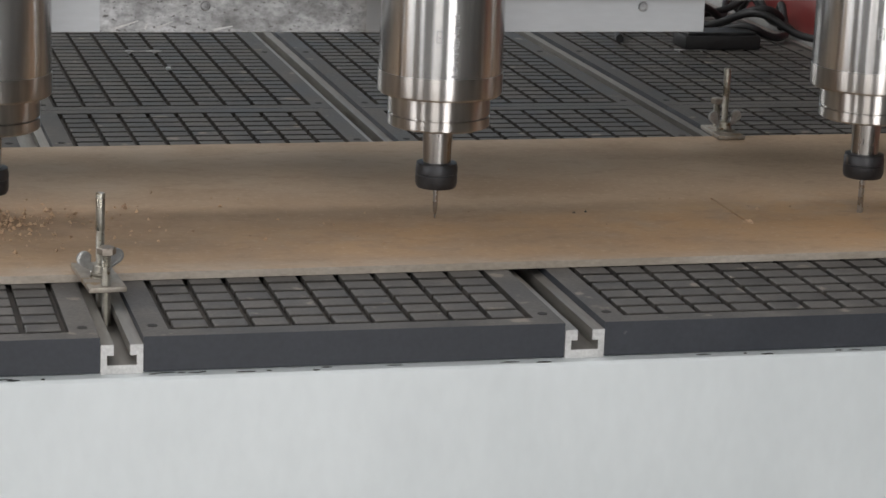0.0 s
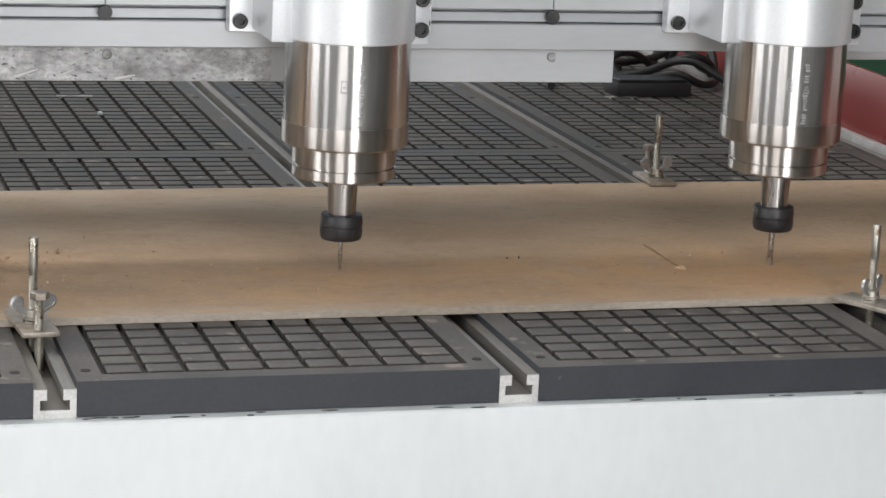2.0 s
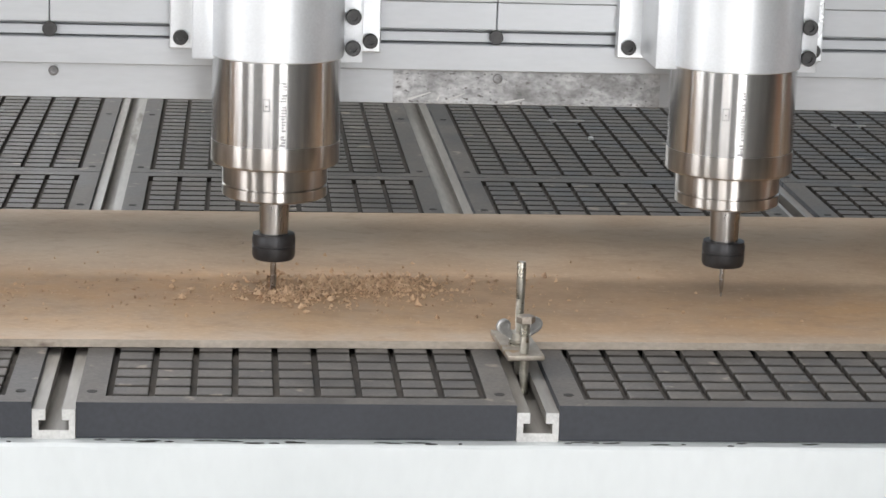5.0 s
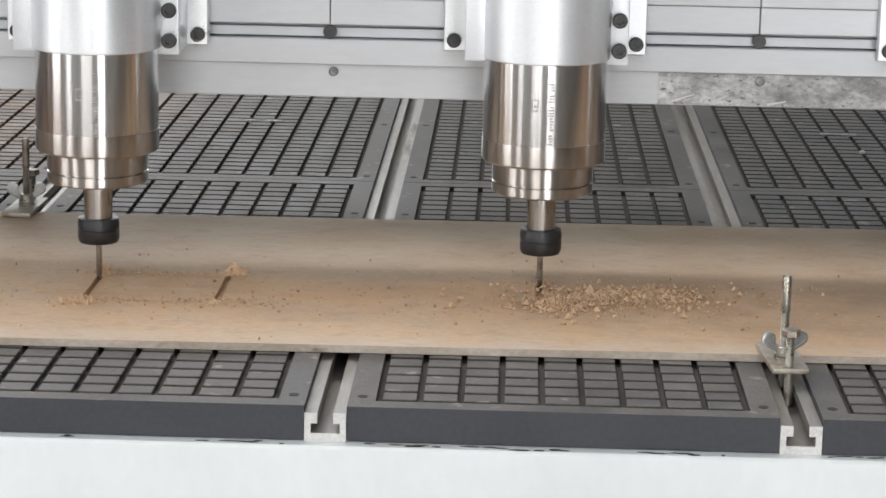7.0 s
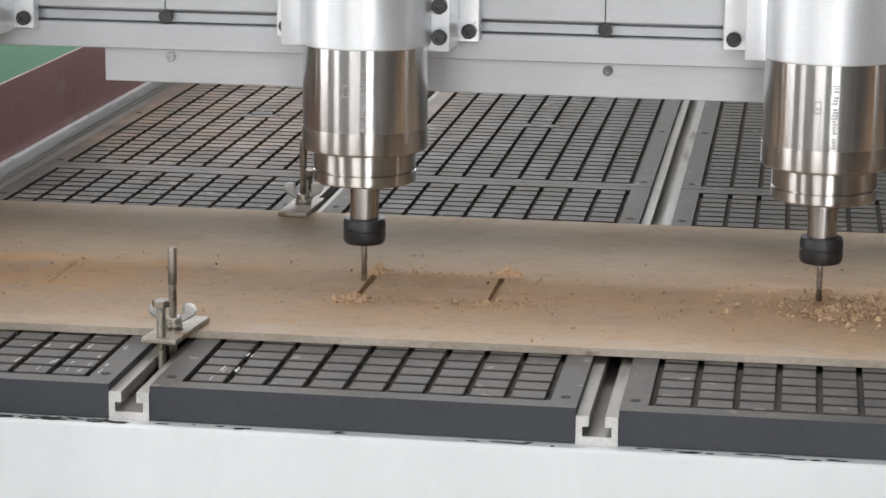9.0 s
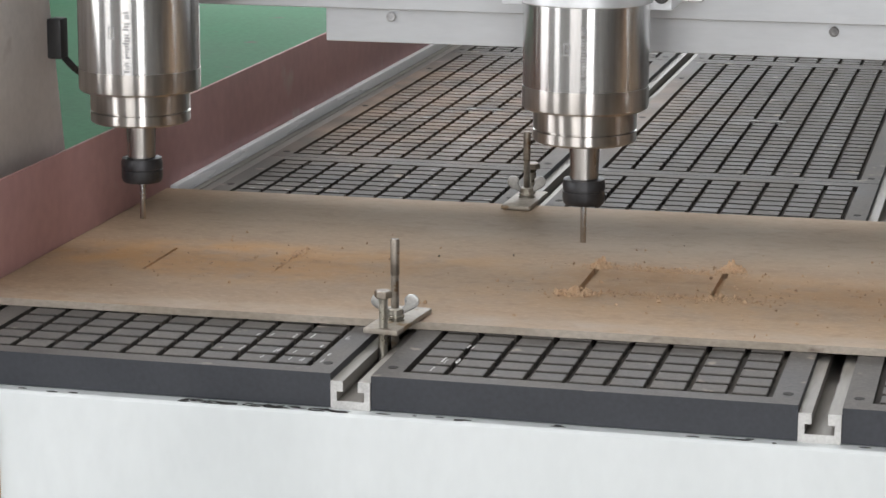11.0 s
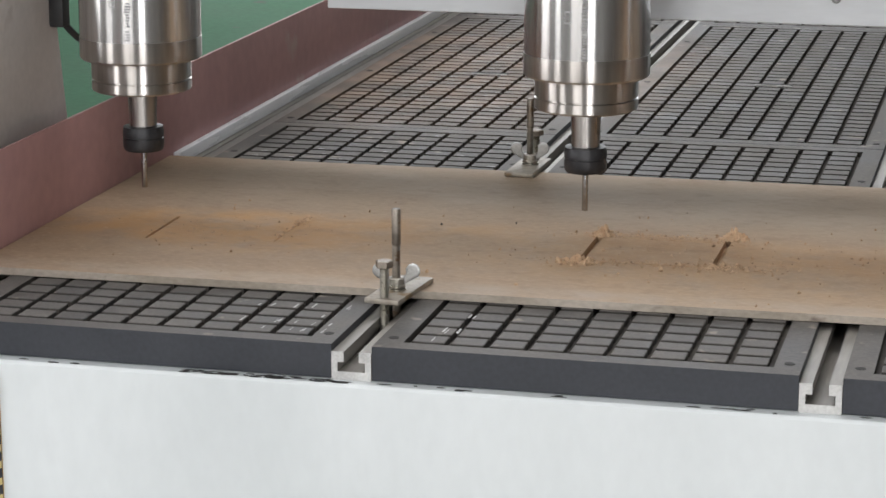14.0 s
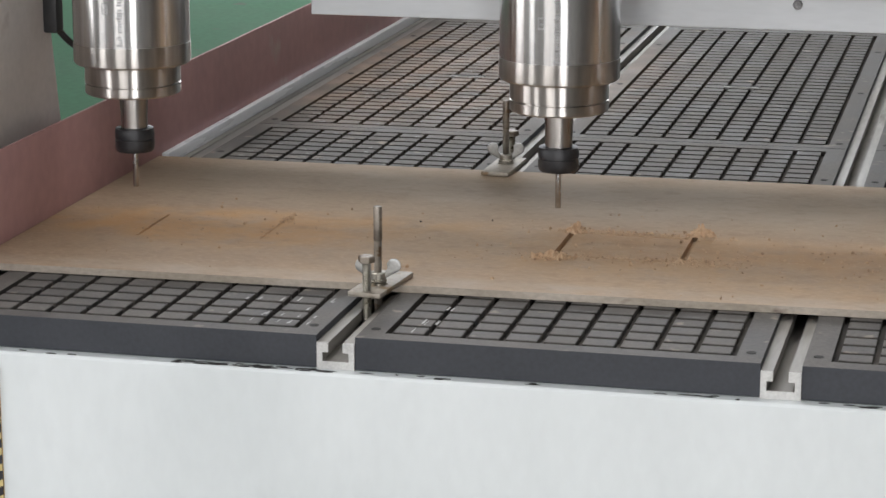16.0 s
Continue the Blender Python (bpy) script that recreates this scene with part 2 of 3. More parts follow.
def board_material():
    m = surf("fibreboard under dust", (.40, .288, .190), (.485, .358, .243), 3.2, .66, fine=260, bump=.3, vary=.1, stretch=(.5, 1.2, 1), speck=((.17, .125, .085), 26, .735))
    nt = m.node_tree
    bsdf = nt.nodes["Principled BSDF"]
    last = bsdf.inputs["Base Color"].links[0].from_socket
    co = nt.nodes.new("ShaderNodeTexCoord")
    ns = nt.nodes.new("ShaderNodeTexNoise")
    ns.inputs["Scale"].default_value, ns.inputs["Detail"].default_value = 20, 10
    ns.inputs["Roughness"].default_value = .62
    nt.links.new(co.outputs["Object"], ns.inputs["Vector"])
    # loose dust round each worked place: centre, reach, strength
    for cx, cy, rx, ry, k in ((-.22, .335, .20, .10, 1.0), (-.05, .39, .16, .05, .8), (.20, .34, .24, .12, .7), (.62, .34, .24, .13, .8), (1.05, .29, .34, .09, .8), (1.46, .32, .28, .13, 1.0), (.75, .25, 1.5, .10, .5)):
        sub = nt.nodes.new("ShaderNodeVectorMath")
        sub.operation = "SUBTRACT"
        sub.inputs[1].default_value = (cx, cy, 0)
        mulv = nt.nodes.new("ShaderNodeVectorMath")
        mulv.operation = "MULTIPLY"
        mulv.inputs[1].default_value = (1 / rx, 1 / ry, 0)
        ln = nt.nodes.new("ShaderNodeVectorMath")
        ln.operation = "LENGTH"
        nt.links.new(co.outputs["Object"], sub.inputs[0])
        nt.links.new(sub.outputs[0], mulv.inputs[0])
        nt.links.new(mulv.outputs[0], ln.inputs[0])
        mr = nt.nodes.new("ShaderNodeMapRange")
        mr.interpolation_type = "SMOOTHSTEP"
        mr.inputs["From Min"].default_value, mr.inputs["From Max"].default_value = 1.15, 0.1
        nt.links.new(ln.outputs["Value"], mr.inputs[0])
        nr = nt.nodes.new("ShaderNodeMapRange")
        nr.inputs["From Min"].default_value, nr.inputs["From Max"].default_value = 0.34, 0.58
        nr.inputs["To Max"].default_value = k
        nt.links.new(ns.outputs["Fac"], nr.inputs[0])
        pr = nt.nodes.new("ShaderNodeMath")
        pr.operation = "MULTIPLY"
        nt.links.new(mr.outputs[0], pr.inputs[0])
        nt.links.new(nr.outputs[0], pr.inputs[1])
        mx = nt.nodes.new("ShaderNodeMix")
        mx.data_type = "RGBA"
        mx.inputs[7].default_value = (.57, .362, .190, 1)
        nt.links.new(pr.outputs[0], mx.inputs[0])
        nt.links.new(last, mx.inputs[6])
        last = mx.outputs[2]
    # older brown smears dragged along the sheet
    sm = nt.nodes.new("ShaderNodeTexNoise")
    sm.inputs["Scale"].default_value, sm.inputs["Detail"].default_value = 5, 6
    mp = nt.nodes.new("ShaderNodeMapping")
    mp.inputs["Scale"].default_value = (.7, 1.8, 1)
    nt.links.new(co.outputs["Object"], mp.inputs["Vector"])
    nt.links.new(mp.outputs[0], sm.inputs["Vector"])
    sr = nt.nodes.new("ShaderNodeMapRange")
    sr.inputs["From Min"].default_value, sr.inputs["From Max"].default_value, sr.inputs["To Max"].default_value = .52, .76, .28
    nt.links.new(sm.outputs["Fac"], sr.inputs[0])
    mx = nt.nodes.new("ShaderNodeMix")
    mx.data_type = "RGBA"
    mx.inputs[7].default_value = (.25, .165, .095, 1)
    nt.links.new(sr.outputs[0], mx.inputs[0])
    nt.links.new(last, mx.inputs[6])
    nt.links.new(mx.outputs[2], bsdf.inputs["Base Color"])
    # extra light painted along the shaded back of the sheet; pale grey film on its near margin
    patch_tone(m, (.53, .43, .325), (.50, .60), (1.25, .20), .8, 9)
    patch_tone(m, (.50, .43, .36), (.75, .165), (1.6, .035), .6, 22)
    # browner and darker over the far half of the sheet
    patch_tone(m, (.36, .245, .15), (1.02, .36), (.62, .26), .75, 7)
    # pinkish drifts
    patch_tone(m, (.60, .40, .25), (.62, .345), (.30, .10), .75, 26)
    patch_tone(m, (.58, .335, .15), (-.22, .345), (.22, .095), 1.0, 20)
    patch_tone(m, (.55, .33, .165), (1.30, .27), (.50, .10), .65, 10)
    patch_tone(m, (.56, .34, .175), (.42, .345), (.26, .075), .8, 24)
    patch_tone(m, (.44, .275, .15), (.19, .347), (.12, .085), .7, 34)
    patch_tone(m, (.40, .25, .135), (.63, .350), (.10, .045), .8, 40)
    # brown drag marks and fine mottling over everything
    last = bsdf.inputs["Base Color"].links[0].from_socket
    for size, stretch, lo, hi, most, tint in ((4, (.9, 1.9, 1), .50, .74, .34, (.30, .20, .12)), (9, (.8, 1.7, 1), .54, .74, .22, (.60, .45, .31)), (46, (1, 1.6, 1), .52, .72, .28, (.27, .18, .11)), (150, (1, 1.3, 1), .55, .75, .30, (.66, .50, .36))):
        mp = nt.nodes.new("ShaderNodeMapping")
        mp.inputs["Scale"].default_value, mp.inputs["Rotation"].default_value = stretch, (0, 0, .05)
        mp.inputs["Location"].default_value = (size, 2.3, 0)
        nz, rg, mx = (nt.nodes.new(k) for k in ("ShaderNodeTexNoise", "ShaderNodeMapRange", "ShaderNodeMix"))
        nz.inputs["Scale"].default_value, nz.inputs["Detail"].default_value = size, 4
        rg.inputs["From Min"].default_value, rg.inputs["From Max"].default_value, rg.inputs["To Max"].default_value = lo, hi, most
        mx.data_type = "RGBA"
        mx.inputs[7].default_value = (*tint, 1)
        nt.links.new(co.outputs["Object"], mp.inputs["Vector"])
        nt.links.new(mp.outputs[0], nz.inputs["Vector"])
        nt.links.new(nz.outputs["Fac"], rg.inputs[0])
        nt.links.new(rg.outputs[0], mx.inputs[0])
        nt.links.new(last, mx.inputs[6])
        last = mx.outputs[2]
    nt.links.new(last, bsdf.inputs["Base Color"])
    return m


M_BOARD = board_material()
M_BOARD_EDGE = surf("dusty sawn board edge", (.36, .31, .25), (.52, .46, .39), 16, .9, fine=300, bump=.4, speck=((.16, .12, .10), 30, .62), stretch=(.6, 1, 1))


# ---- building helpers ----
def part(name, bm, material, parent=None, label="", smooth=False):
    me = bpy.data.meshes.new(name)
    bm.normal_update()
    bm.to_mesh(me)
    bm.free()
    for m in (material if isinstance(material, (list, tuple)) else [material]):
        me.materials.append(m)
    if smooth:
        for p in me.polygons:
            p.use_smooth = True
        me.set_sharp_from_angle(angle=radians(35))
    ob = new(name, me)
    if parent:
        ob.parent = parent
    if label:
        ob["label"] = label
    return ob


def empty(name, m=None):
    ob = new(name)
    ob.empty_display_size = 0.02
    if m:
        ob.matrix_world = m
    return ob


def box(bm, x0, x1, y0, y1, z0, z1, bevel=0.0, segments=2):
    r = bmesh.ops.create_cube(bm, size=1)
    bmesh.ops.transform(bm, verts=r["verts"], matrix=Matrix.LocRotScale(((x0 + x1) / 2, (y0 + y1) / 2, (z0 + z1) / 2), None, (x1 - x0, y1 - y0, z1 - z0)))
    if bevel:
        edges = {e for v in r["verts"] for e in v.link_edges}
        bmesh.ops.bevel(bm, geom=list(edges), offset=bevel, segments=segments, affect="EDGES", profile=0.6)
    return bm


def boxed(*a, **k):
    return box(bmesh.new(), *a, **k)


def lathe(profile, segs=64, centre=(0, 0), bm=None):
    """A turned body from (radius, height) pairs, closed at both ends."""
    bm = bm or bmesh.new()
    rings = []
    for r, z in profile:
        rings.append([bm.verts.new((centre[0] + r * math.cos(2 * math.pi * i / segs), centre[1] + r * math.sin(2 * math.pi * i / segs), z)) for i in range(segs)])
    for a, b in zip(rings, rings[1:]):
        for i in range(segs):
            j = (i + 1) % segs
            bm.faces.new((a[i], a[j], b[j], b[i]))
    bm.faces.new(rings[0][::-1])
    bm.faces.new(rings[-1])
    return bm


def relief(xs, ys, level, bottom, edit=None):
    """A slab whose top is cut into rectangles at heights level(x, y): mesh data as vertices, faces and a flag for top faces."""
    verts, index, faces, tops = [], {}, [], []

    def v(i, j, z):
        key = (i, j, round(z, 6))
        if key not in index:
            index[key] = len(verts)
            p = (xs[i], ys[j], z)
            verts.append(edit(*p, j) if edit else p)
        return index[key]

    nx, ny = len(xs) - 1, len(ys) - 1
    h = [[level((xs[i] + xs[i + 1]) / 2, (ys[j] + ys[j + 1]) / 2) for j in range(ny)] for i in range(nx)]
    high = max(max(r) for r in h)
    for i in range(nx):
        for j in range(ny):
            z = h[i][j]
            faces.append((v(i, j, z), v(i + 1, j, z), v(i + 1, j + 1, z), v(i, j + 1, z)))
            tops.append(z >= high - 1e-6)
            faces.append((v(i, j, bottom), v(i, j + 1, bottom), v(i + 1, j + 1, bottom), v(i + 1, j, bottom)))
            tops.append(False)
            for (di, dj, p, q) in ((1, 0, (i + 1, j), (i + 1, j + 1)), (0, 1, (i + 1, j + 1), (i, j + 1)), (-1, 0, (i, j + 1), (i, j)), (0, -1, (i, j), (i + 1, j))):
                a, b = i + di, j + dj
                z2 = h[a][b] if 0 <= a < nx and 0 <= b < ny else bottom
                if z2 < z - 1e-6:
                    faces.append((v(*p, z2), v(*q, z2), v(*q, z), v(*p, z)))
                    tops.append(False)
    return verts, faces, tops


def relief_part(name, data, mats, parent=None, label=""):
    verts, faces, tops = data
    me = bpy.data.meshes.new(name)
    me.from_pydata(verts, [], faces)
    for m in mats:
        me.materials.append(m)
    me.polygons.foreach_set("material_index", [0 if t else 1 for t in tops])
    me.update()
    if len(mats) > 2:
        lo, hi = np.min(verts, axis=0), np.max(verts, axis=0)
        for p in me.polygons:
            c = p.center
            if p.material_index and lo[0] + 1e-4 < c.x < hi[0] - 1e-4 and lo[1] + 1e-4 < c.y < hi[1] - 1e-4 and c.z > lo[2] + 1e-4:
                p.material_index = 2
    ob = new(name, me)
    if parent:
        ob.parent = parent
    if label:
        ob["label"] = label
    return ob


def tube(name, points, radius, material, parent=None, label=""):
    cu = bpy.data.curves.new(name, "CURVE")
    cu.use_fill_caps = True
    cu.dimensions, cu.bevel_depth, cu.bevel_resolution, cu.resolution_u = "3D", radius, 3, 6
    sp = cu.splines.new("NURBS")
    sp.points.add(len(points) - 1)
    for p, c in zip(sp.points, points):
        p.co = (*c, 1)
    sp.use_endpoint_u, sp.order_u = True, 4
    tmp = bpy.data.objects.new(name, cu)
    me = bpy.data.meshes.new_from_object(tmp)
    bpy.data.objects.remove(tmp)
    me.materials.clear()
    me.materials.append(material)
    for p in me.polygons:
        p.use_smooth = True
    ob = new(name, me)
    if parent:
        ob.parent = parent
    if label:
        ob["label"] = label
    return ob


# ---- the hall ----
floor = tagged(part("floor", boxed(HX0 - .2, HX1 + .2, HY0 - .2, HY1 + .2, HZ0 - .1, HZ0), M_CONCRETE), "grey concrete workshop floor, worn and dusty", "floor", kind="structure")
tagged(part("floor_lane", boxed(HX0, HX1, .3, HY1, HZ0, HZ0 + .004), M_GREEN), "green painted part of the workshop floor", "floor", kind="structure")
tagged(part("ceiling", boxed(HX0 - .2, HX1 + .2, HY0 - .2, HY1 + .2, HZ1, HZ1 + .15), M_WALL), "plain grey ceiling of the workshop hall", "ceiling", kind="structure")
for nm, b in (("wall_east", (HX1, HX1 + .2, HY0, HY1, HZ0, HZ1)),):
    tagged(part(nm, boxed(*b), M_WALL_BROWN), "plain plastered wall of the workshop", "wall", kind="structure")
for side in ("west", "south", "north"):
    bm = bmesh.new()
    lo, hi = (HY0, HY1) if side == "west" else (HX0 - .2, HX1 + .2)
    spans = []
    for _, at, width, _ in sorted((d for d in DOORS if d[0] == side), key=lambda d: d[1]):
        spans += [(lo, at - width / 2, HZ0), (at - width / 2, at + width / 2, DOOR_H)]
        lo = at + width / 2
    spans.append((lo, hi, HZ0))
    for a, b, z in spans:
        if side == "west":
            box(bm, HX0 - .2, HX0, a, b, z, HZ1)
        else:
            box(bm, a, b, *((HY0 - .2, HY0) if side == "south" else (HY1, HY1 + .2)), z, HZ1)
    tagged(part("wall_" + side, bm, M_WALL), "plain grey plastered wall with tall open doorways", "wall", kind="structure")

# ---- the machine bed ----
P, RAIL_W = 0.375, 0.033
BED_Y = 2.766
bed = tagged(empty("router_bed"), "white enamelled router bed with two red side guards", "machine bed")
bm = boxed(-.63, 2.15, -.013, BED_Y, HZ0, -.0293, .006, 3)
part("body", bm, M_WHITE, bed, smooth=True)
bm = bmesh.new()
rnd = random.Random(5)
for lo, hi, n in ((-.14, -.005, 46), (-.36, -.2, 6), (.02, .35, 14), (.40, .70, 20), (.76, 1.1, 12), (1.15, 1.85, 16)):
    for k in range(n):
        x, w, y0 = rnd.uniform(lo, hi), rnd.uniform(.0015, .009), rnd.uniform(0, .007)
        blob = bmesh.ops.create_icosphere(bm, subdivisions=2, radius=1)["verts"]
        for v_ in blob:
            f_ = 1 + .35 * noise.noise(v_.co * 1.7 + Vector((x * 90, k, lo * 30)))
            v_.co = (x + v_.co.x * w * f_, -.0022 - y0 + v_.co.y * rnd.uniform(.0008, .0016) * f_, -.0293 + v_.co.z * .0006)
tagged(part("grime", bm, M_DARK, bed, "black smears of old sealant along the joint"), kind="stuff")
part("side_guard", boxed(-.4000, -.397, .0, BED_Y, -.0295, .098, .0008), M_RED_HAZED, bed, "dusty red side guard, its enamel greyed to maroon for haze", smooth=True)
part("side_guard", boxed(1.906, 1.9135, .0, BED_Y, -.0295, .086, .002), M_RED, bed, "red enamelled side guard", smooth=True)

part("edge_strip", boxed(-.3966, -.3880, .676, BED_Y, -.0055, .0085, .0016, 2), M_STRIP_GLINT, bed, "scuffed aluminium edge strip with its glint painted near-white", smooth=True)
part("slot_filler", boxed(-.3810, -.3690, .676, BED_Y, -.0140, -.0068), M_ALU_RAIL, bed, "dull bar lying in the outermost slot")
part("edge_strip", boxed(1.8965, 1.9055, .62, BED_Y, -.0290, .0030, .0014, 2), M_ALU_END, bed, "pale edge strip along the red guard", smooth=True)
# aluminium clamp rails with a T-slot
prof = [(-.0165, -.0275), (.0165, -.0275), (.0165, -.004), (.0063, -.004), (.0063, -.0125), (.0115, -.0125), (.0115, -.0205), (-.0115, -.0205), (-.0115, -.0125), (-.0063, -.0125), (-.0063, -.004), (-.0165, -.004)]
rail = tagged(empty("clamp_rail"), "dull aluminium T-slot clamp rail with a bright sawn end", "rail", "clamp rails of the router table")
for nm, y0, y1, mt in (("extrusion", 0, BED_Y, M_ALU_RAIL), ("sawn_end", -.0012, 0, M_ALU_END)):
    bm = bmesh.new()
    a = [bm.verts.new((x, y0, z)) for x, z in prof]
    b = [bm.verts.new((x, y1, z)) for x, z in prof]
    bm.faces.new(a)
    bm.faces.new(b[::-1])
    for i in range(len(prof)):
        j = (i + 1) % len(prof)
        bm.faces.new((a[j], a[i], b[i], b[j]))
    bmesh.ops.recalc_face_normals(bm, faces=bm.faces)
    part(nm, bm, mt, rail)
rail.location = (-P, 0, -.0018)
for k in range(6):
    copy_thing(rail, pose(k * P, 0, -.0018))

# ---- the vacuum blocks ----
COL, ROW = 0.0325, 0.0258
GX0, GY0, NC, NR = -.1485, .021, 9, 34
GW, GH = .0054, .0058
BW, BD = (P - RAIL_W) / 2 - .0004, .9205
xs = [-BW, BW]
for c in range(NC + 1):
    xs += [GX0 + c * COL - GW / 2 + .0022, GX0 + c * COL + GW / 2 + .0022]
ys = [.0, BD]
for r in range(NR + 1):
    ys += [GY0 + r * ROW - GH / 2, GY0 + r * ROW + GH / 2]
xs, ys = sorted(xs), sorted(ys)
FREE = 5   # rows of pads in front of the board, each a piece of its own


def block_level(free):
    def level(x, y):
        u, w = (x - .0022 - GX0) / COL, (y - GY0) / ROW
        if not (-GW / 2 / COL < u < NC + GW / 2 / COL and -GH / 2 / ROW < w < NR + GH / 2 / ROW):
            return 0.0
        du, dw = abs(u - round(u)) * COL, abs(w - round(w)) * ROW
        if du < GW / 2 or dw < GH / 2 or w < free:
            return -.0060
        return 0.0
    return level


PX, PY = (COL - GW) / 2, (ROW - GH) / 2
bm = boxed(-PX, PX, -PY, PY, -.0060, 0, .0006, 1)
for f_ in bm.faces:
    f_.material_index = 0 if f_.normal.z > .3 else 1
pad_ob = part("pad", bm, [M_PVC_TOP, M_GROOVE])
pad_mesh = pad_ob.data
bpy.data.objects.remove(pad_ob)
sc_ob = part("screw", lathe([(.0042, -.002), (.0042, .0003)], 12), M_DARK)
screw_mesh = sc_ob.data
bpy.data.objects.remove(sc_ob)
port_bm = boxed(-.024, .024, -.0028, .0095, -.003, .0009, .0004, 1)
box(port_bm, -.023, -.012, -.0065, -.0030, -.003, .0012, .0004, 1)
box(port_bm, .004, .023, -.0065, -.0030, -.003, .0012, .0004, 1)
port_bm.faces.ensure_lookup_table()
for f_ in port_bm.faces:
    f_.material_index = 1 if f_.calc_center_median().y < -.002 else 0
port_ob = part("vacuum_port", port_bm, [M_DARK, M_SCUFF_GLINT])
port_mesh = port_ob.data
bpy.data.objects.remove(port_ob)


def block_parts(thing, free, port):
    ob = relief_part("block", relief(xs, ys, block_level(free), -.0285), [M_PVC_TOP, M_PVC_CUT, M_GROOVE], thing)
    for sx in (-1, 1):
        for y in (.030, .385, .740):
            s = new("screw", screw_mesh)
            s.parent, s.location = thing, (sx * .160, y, 0)
    if port:
        s = new("vacuum_port", port_mesh)
        s.parent, s.location = thing, (.0022, .397, .0)
    for r in range(free):
        for c in range(NC):
            s = new("pad", pad_mesh)
            s.parent, s.location = thing, (GX0 + (c + .5) * COL + .0022, GY0 + (r + .5) * ROW, 0)


front = tagged(empty("vacuum_block"), "dark grey grooved plastic vacuum block with worn pads", "vacuum table", "vacuum blocks of the router table")
block_parts(front, FREE, False)
back = tagged(empty("vacuum_block"), "dark grey grooved plastic vacuum block with a square port", "vacuum table", "vacuum blocks of the router table")
block_parts(back, 0, True)
for r in range(3):
    for c in range(6):
        m = pose((c - .5) * P, r * .922, 0)
        src = front if r == 0 else back
        if (r, c) in ((0, 0), (1, 0)):
            src.matrix_world = m
        else:
            copy_thing(src, m)

# pale scuffs dragged across the pads beside one rail, painted edge highlights, and a crumb by a port
rg5 = random.Random(31)
bm = bmesh.new()
for cx in (-.112, -.098, -.083, -.066, -.052, -.032, .060, .074):
    for k in range(rg5.randint(2, 4)):
        x, y, ln, w = cx + rg5.uniform(-.004, .004), rg5.choice((.026, .050, .075, .100)) + rg5.uniform(0, .006), rg5.uniform(.006, .016), rg5.uniform(.0008, .0020)
        bm.faces.new([bm.verts.new(v_) for v_ in ((x, y, .0004), (x + w, y, .0004), (x + w * .6 + .001, y + ln, .0004), (x + .001, y + ln, .0004))])
# short dashes that paint highlights along the pads' near edges
for k in range(90):
    i, j = rg5.randint(0, 8), rg5.randint(26, 60)
    x = -P / 2 + GX0 + (i + .5) * COL + rg5.uniform(-.010, .010)
    y = (GY0 + (j + .5) * ROW if j < NR else .922 + GY0 + (j - NR + .5) * ROW) - ROW * .5 + GH / 2 + .0012
    ln, w = rg5.uniform(.004, .012), rg5.uniform(.0010, .0026)
    bm.faces.new([bm.verts.new(v_) for v_ in ((x, y, .0004), (x + ln, y, .0004), (x + ln * .9, y + w, .0004), (x + .001, y + w * .8, .0004))])
tagged(part("chalk_scuff", bm, M_SCUFF_GLINT), "pale chalky scuffs and painted highlights on the worn pads", "scuff marks", kind="stuff")
crumb = tagged(part("plastic_crumb", boxed(.950, .956, 1.174, 1.180, .0002, .004, .0012, 2), M_WHITE, smooth=True), "small white plastic crumb lying on the table", "crumb")

# ---- the board ----
BT = .007
# slots cut into the board: x from, x to, y from, y to, depth
SLOTS = [(.1275, .1335, .294, .398, .006), (.248, .254, .306, .410, .006), (.1335, .248, .394, .3965, .0012), (.1335, .248, .297, .299, .001),
         (-.2845, -.2815, .288, .382, .003), (-.1612, -.1600, .300, .384, .0006), (.542, .548, .304, .400, .006), (1.379, 1.382, .304, .402, .002)]
bx = sorted({-.3964, 1.896} | {v for s in SLOTS for v in s[:2]} | {-.2, .4, .8, 1.0, 1.2, 1.6})
by = sorted({.1545, .673} | {v for s in SLOTS for v in s[2:4]})


def board_level(x, y):
    for x0, x1, y0, y1, d in SLOTS:
        if x0 < x < x1 and y0 < y < y1:
            return BT - d
    return BT


def skew(x, y, z, j):
    return (x, y + ((.0165 if j == 0 else .0185) * x if j in (0, len(by) - 1) else 0), z)


board = relief_part("fibreboard_sheet", relief(bx, by, board_level, .0004, skew), [M_BOARD, M_BOARD])
board.data.materials.append(M_BOARD_EDGE)
for p_ in board.data.polygons:
    if p_.normal.y < -.5 and p_.center.y < .2:
        p_.material_index = 2
tagged(board, "tan fibreboard sheet with shallow slots under sawdust", "board")


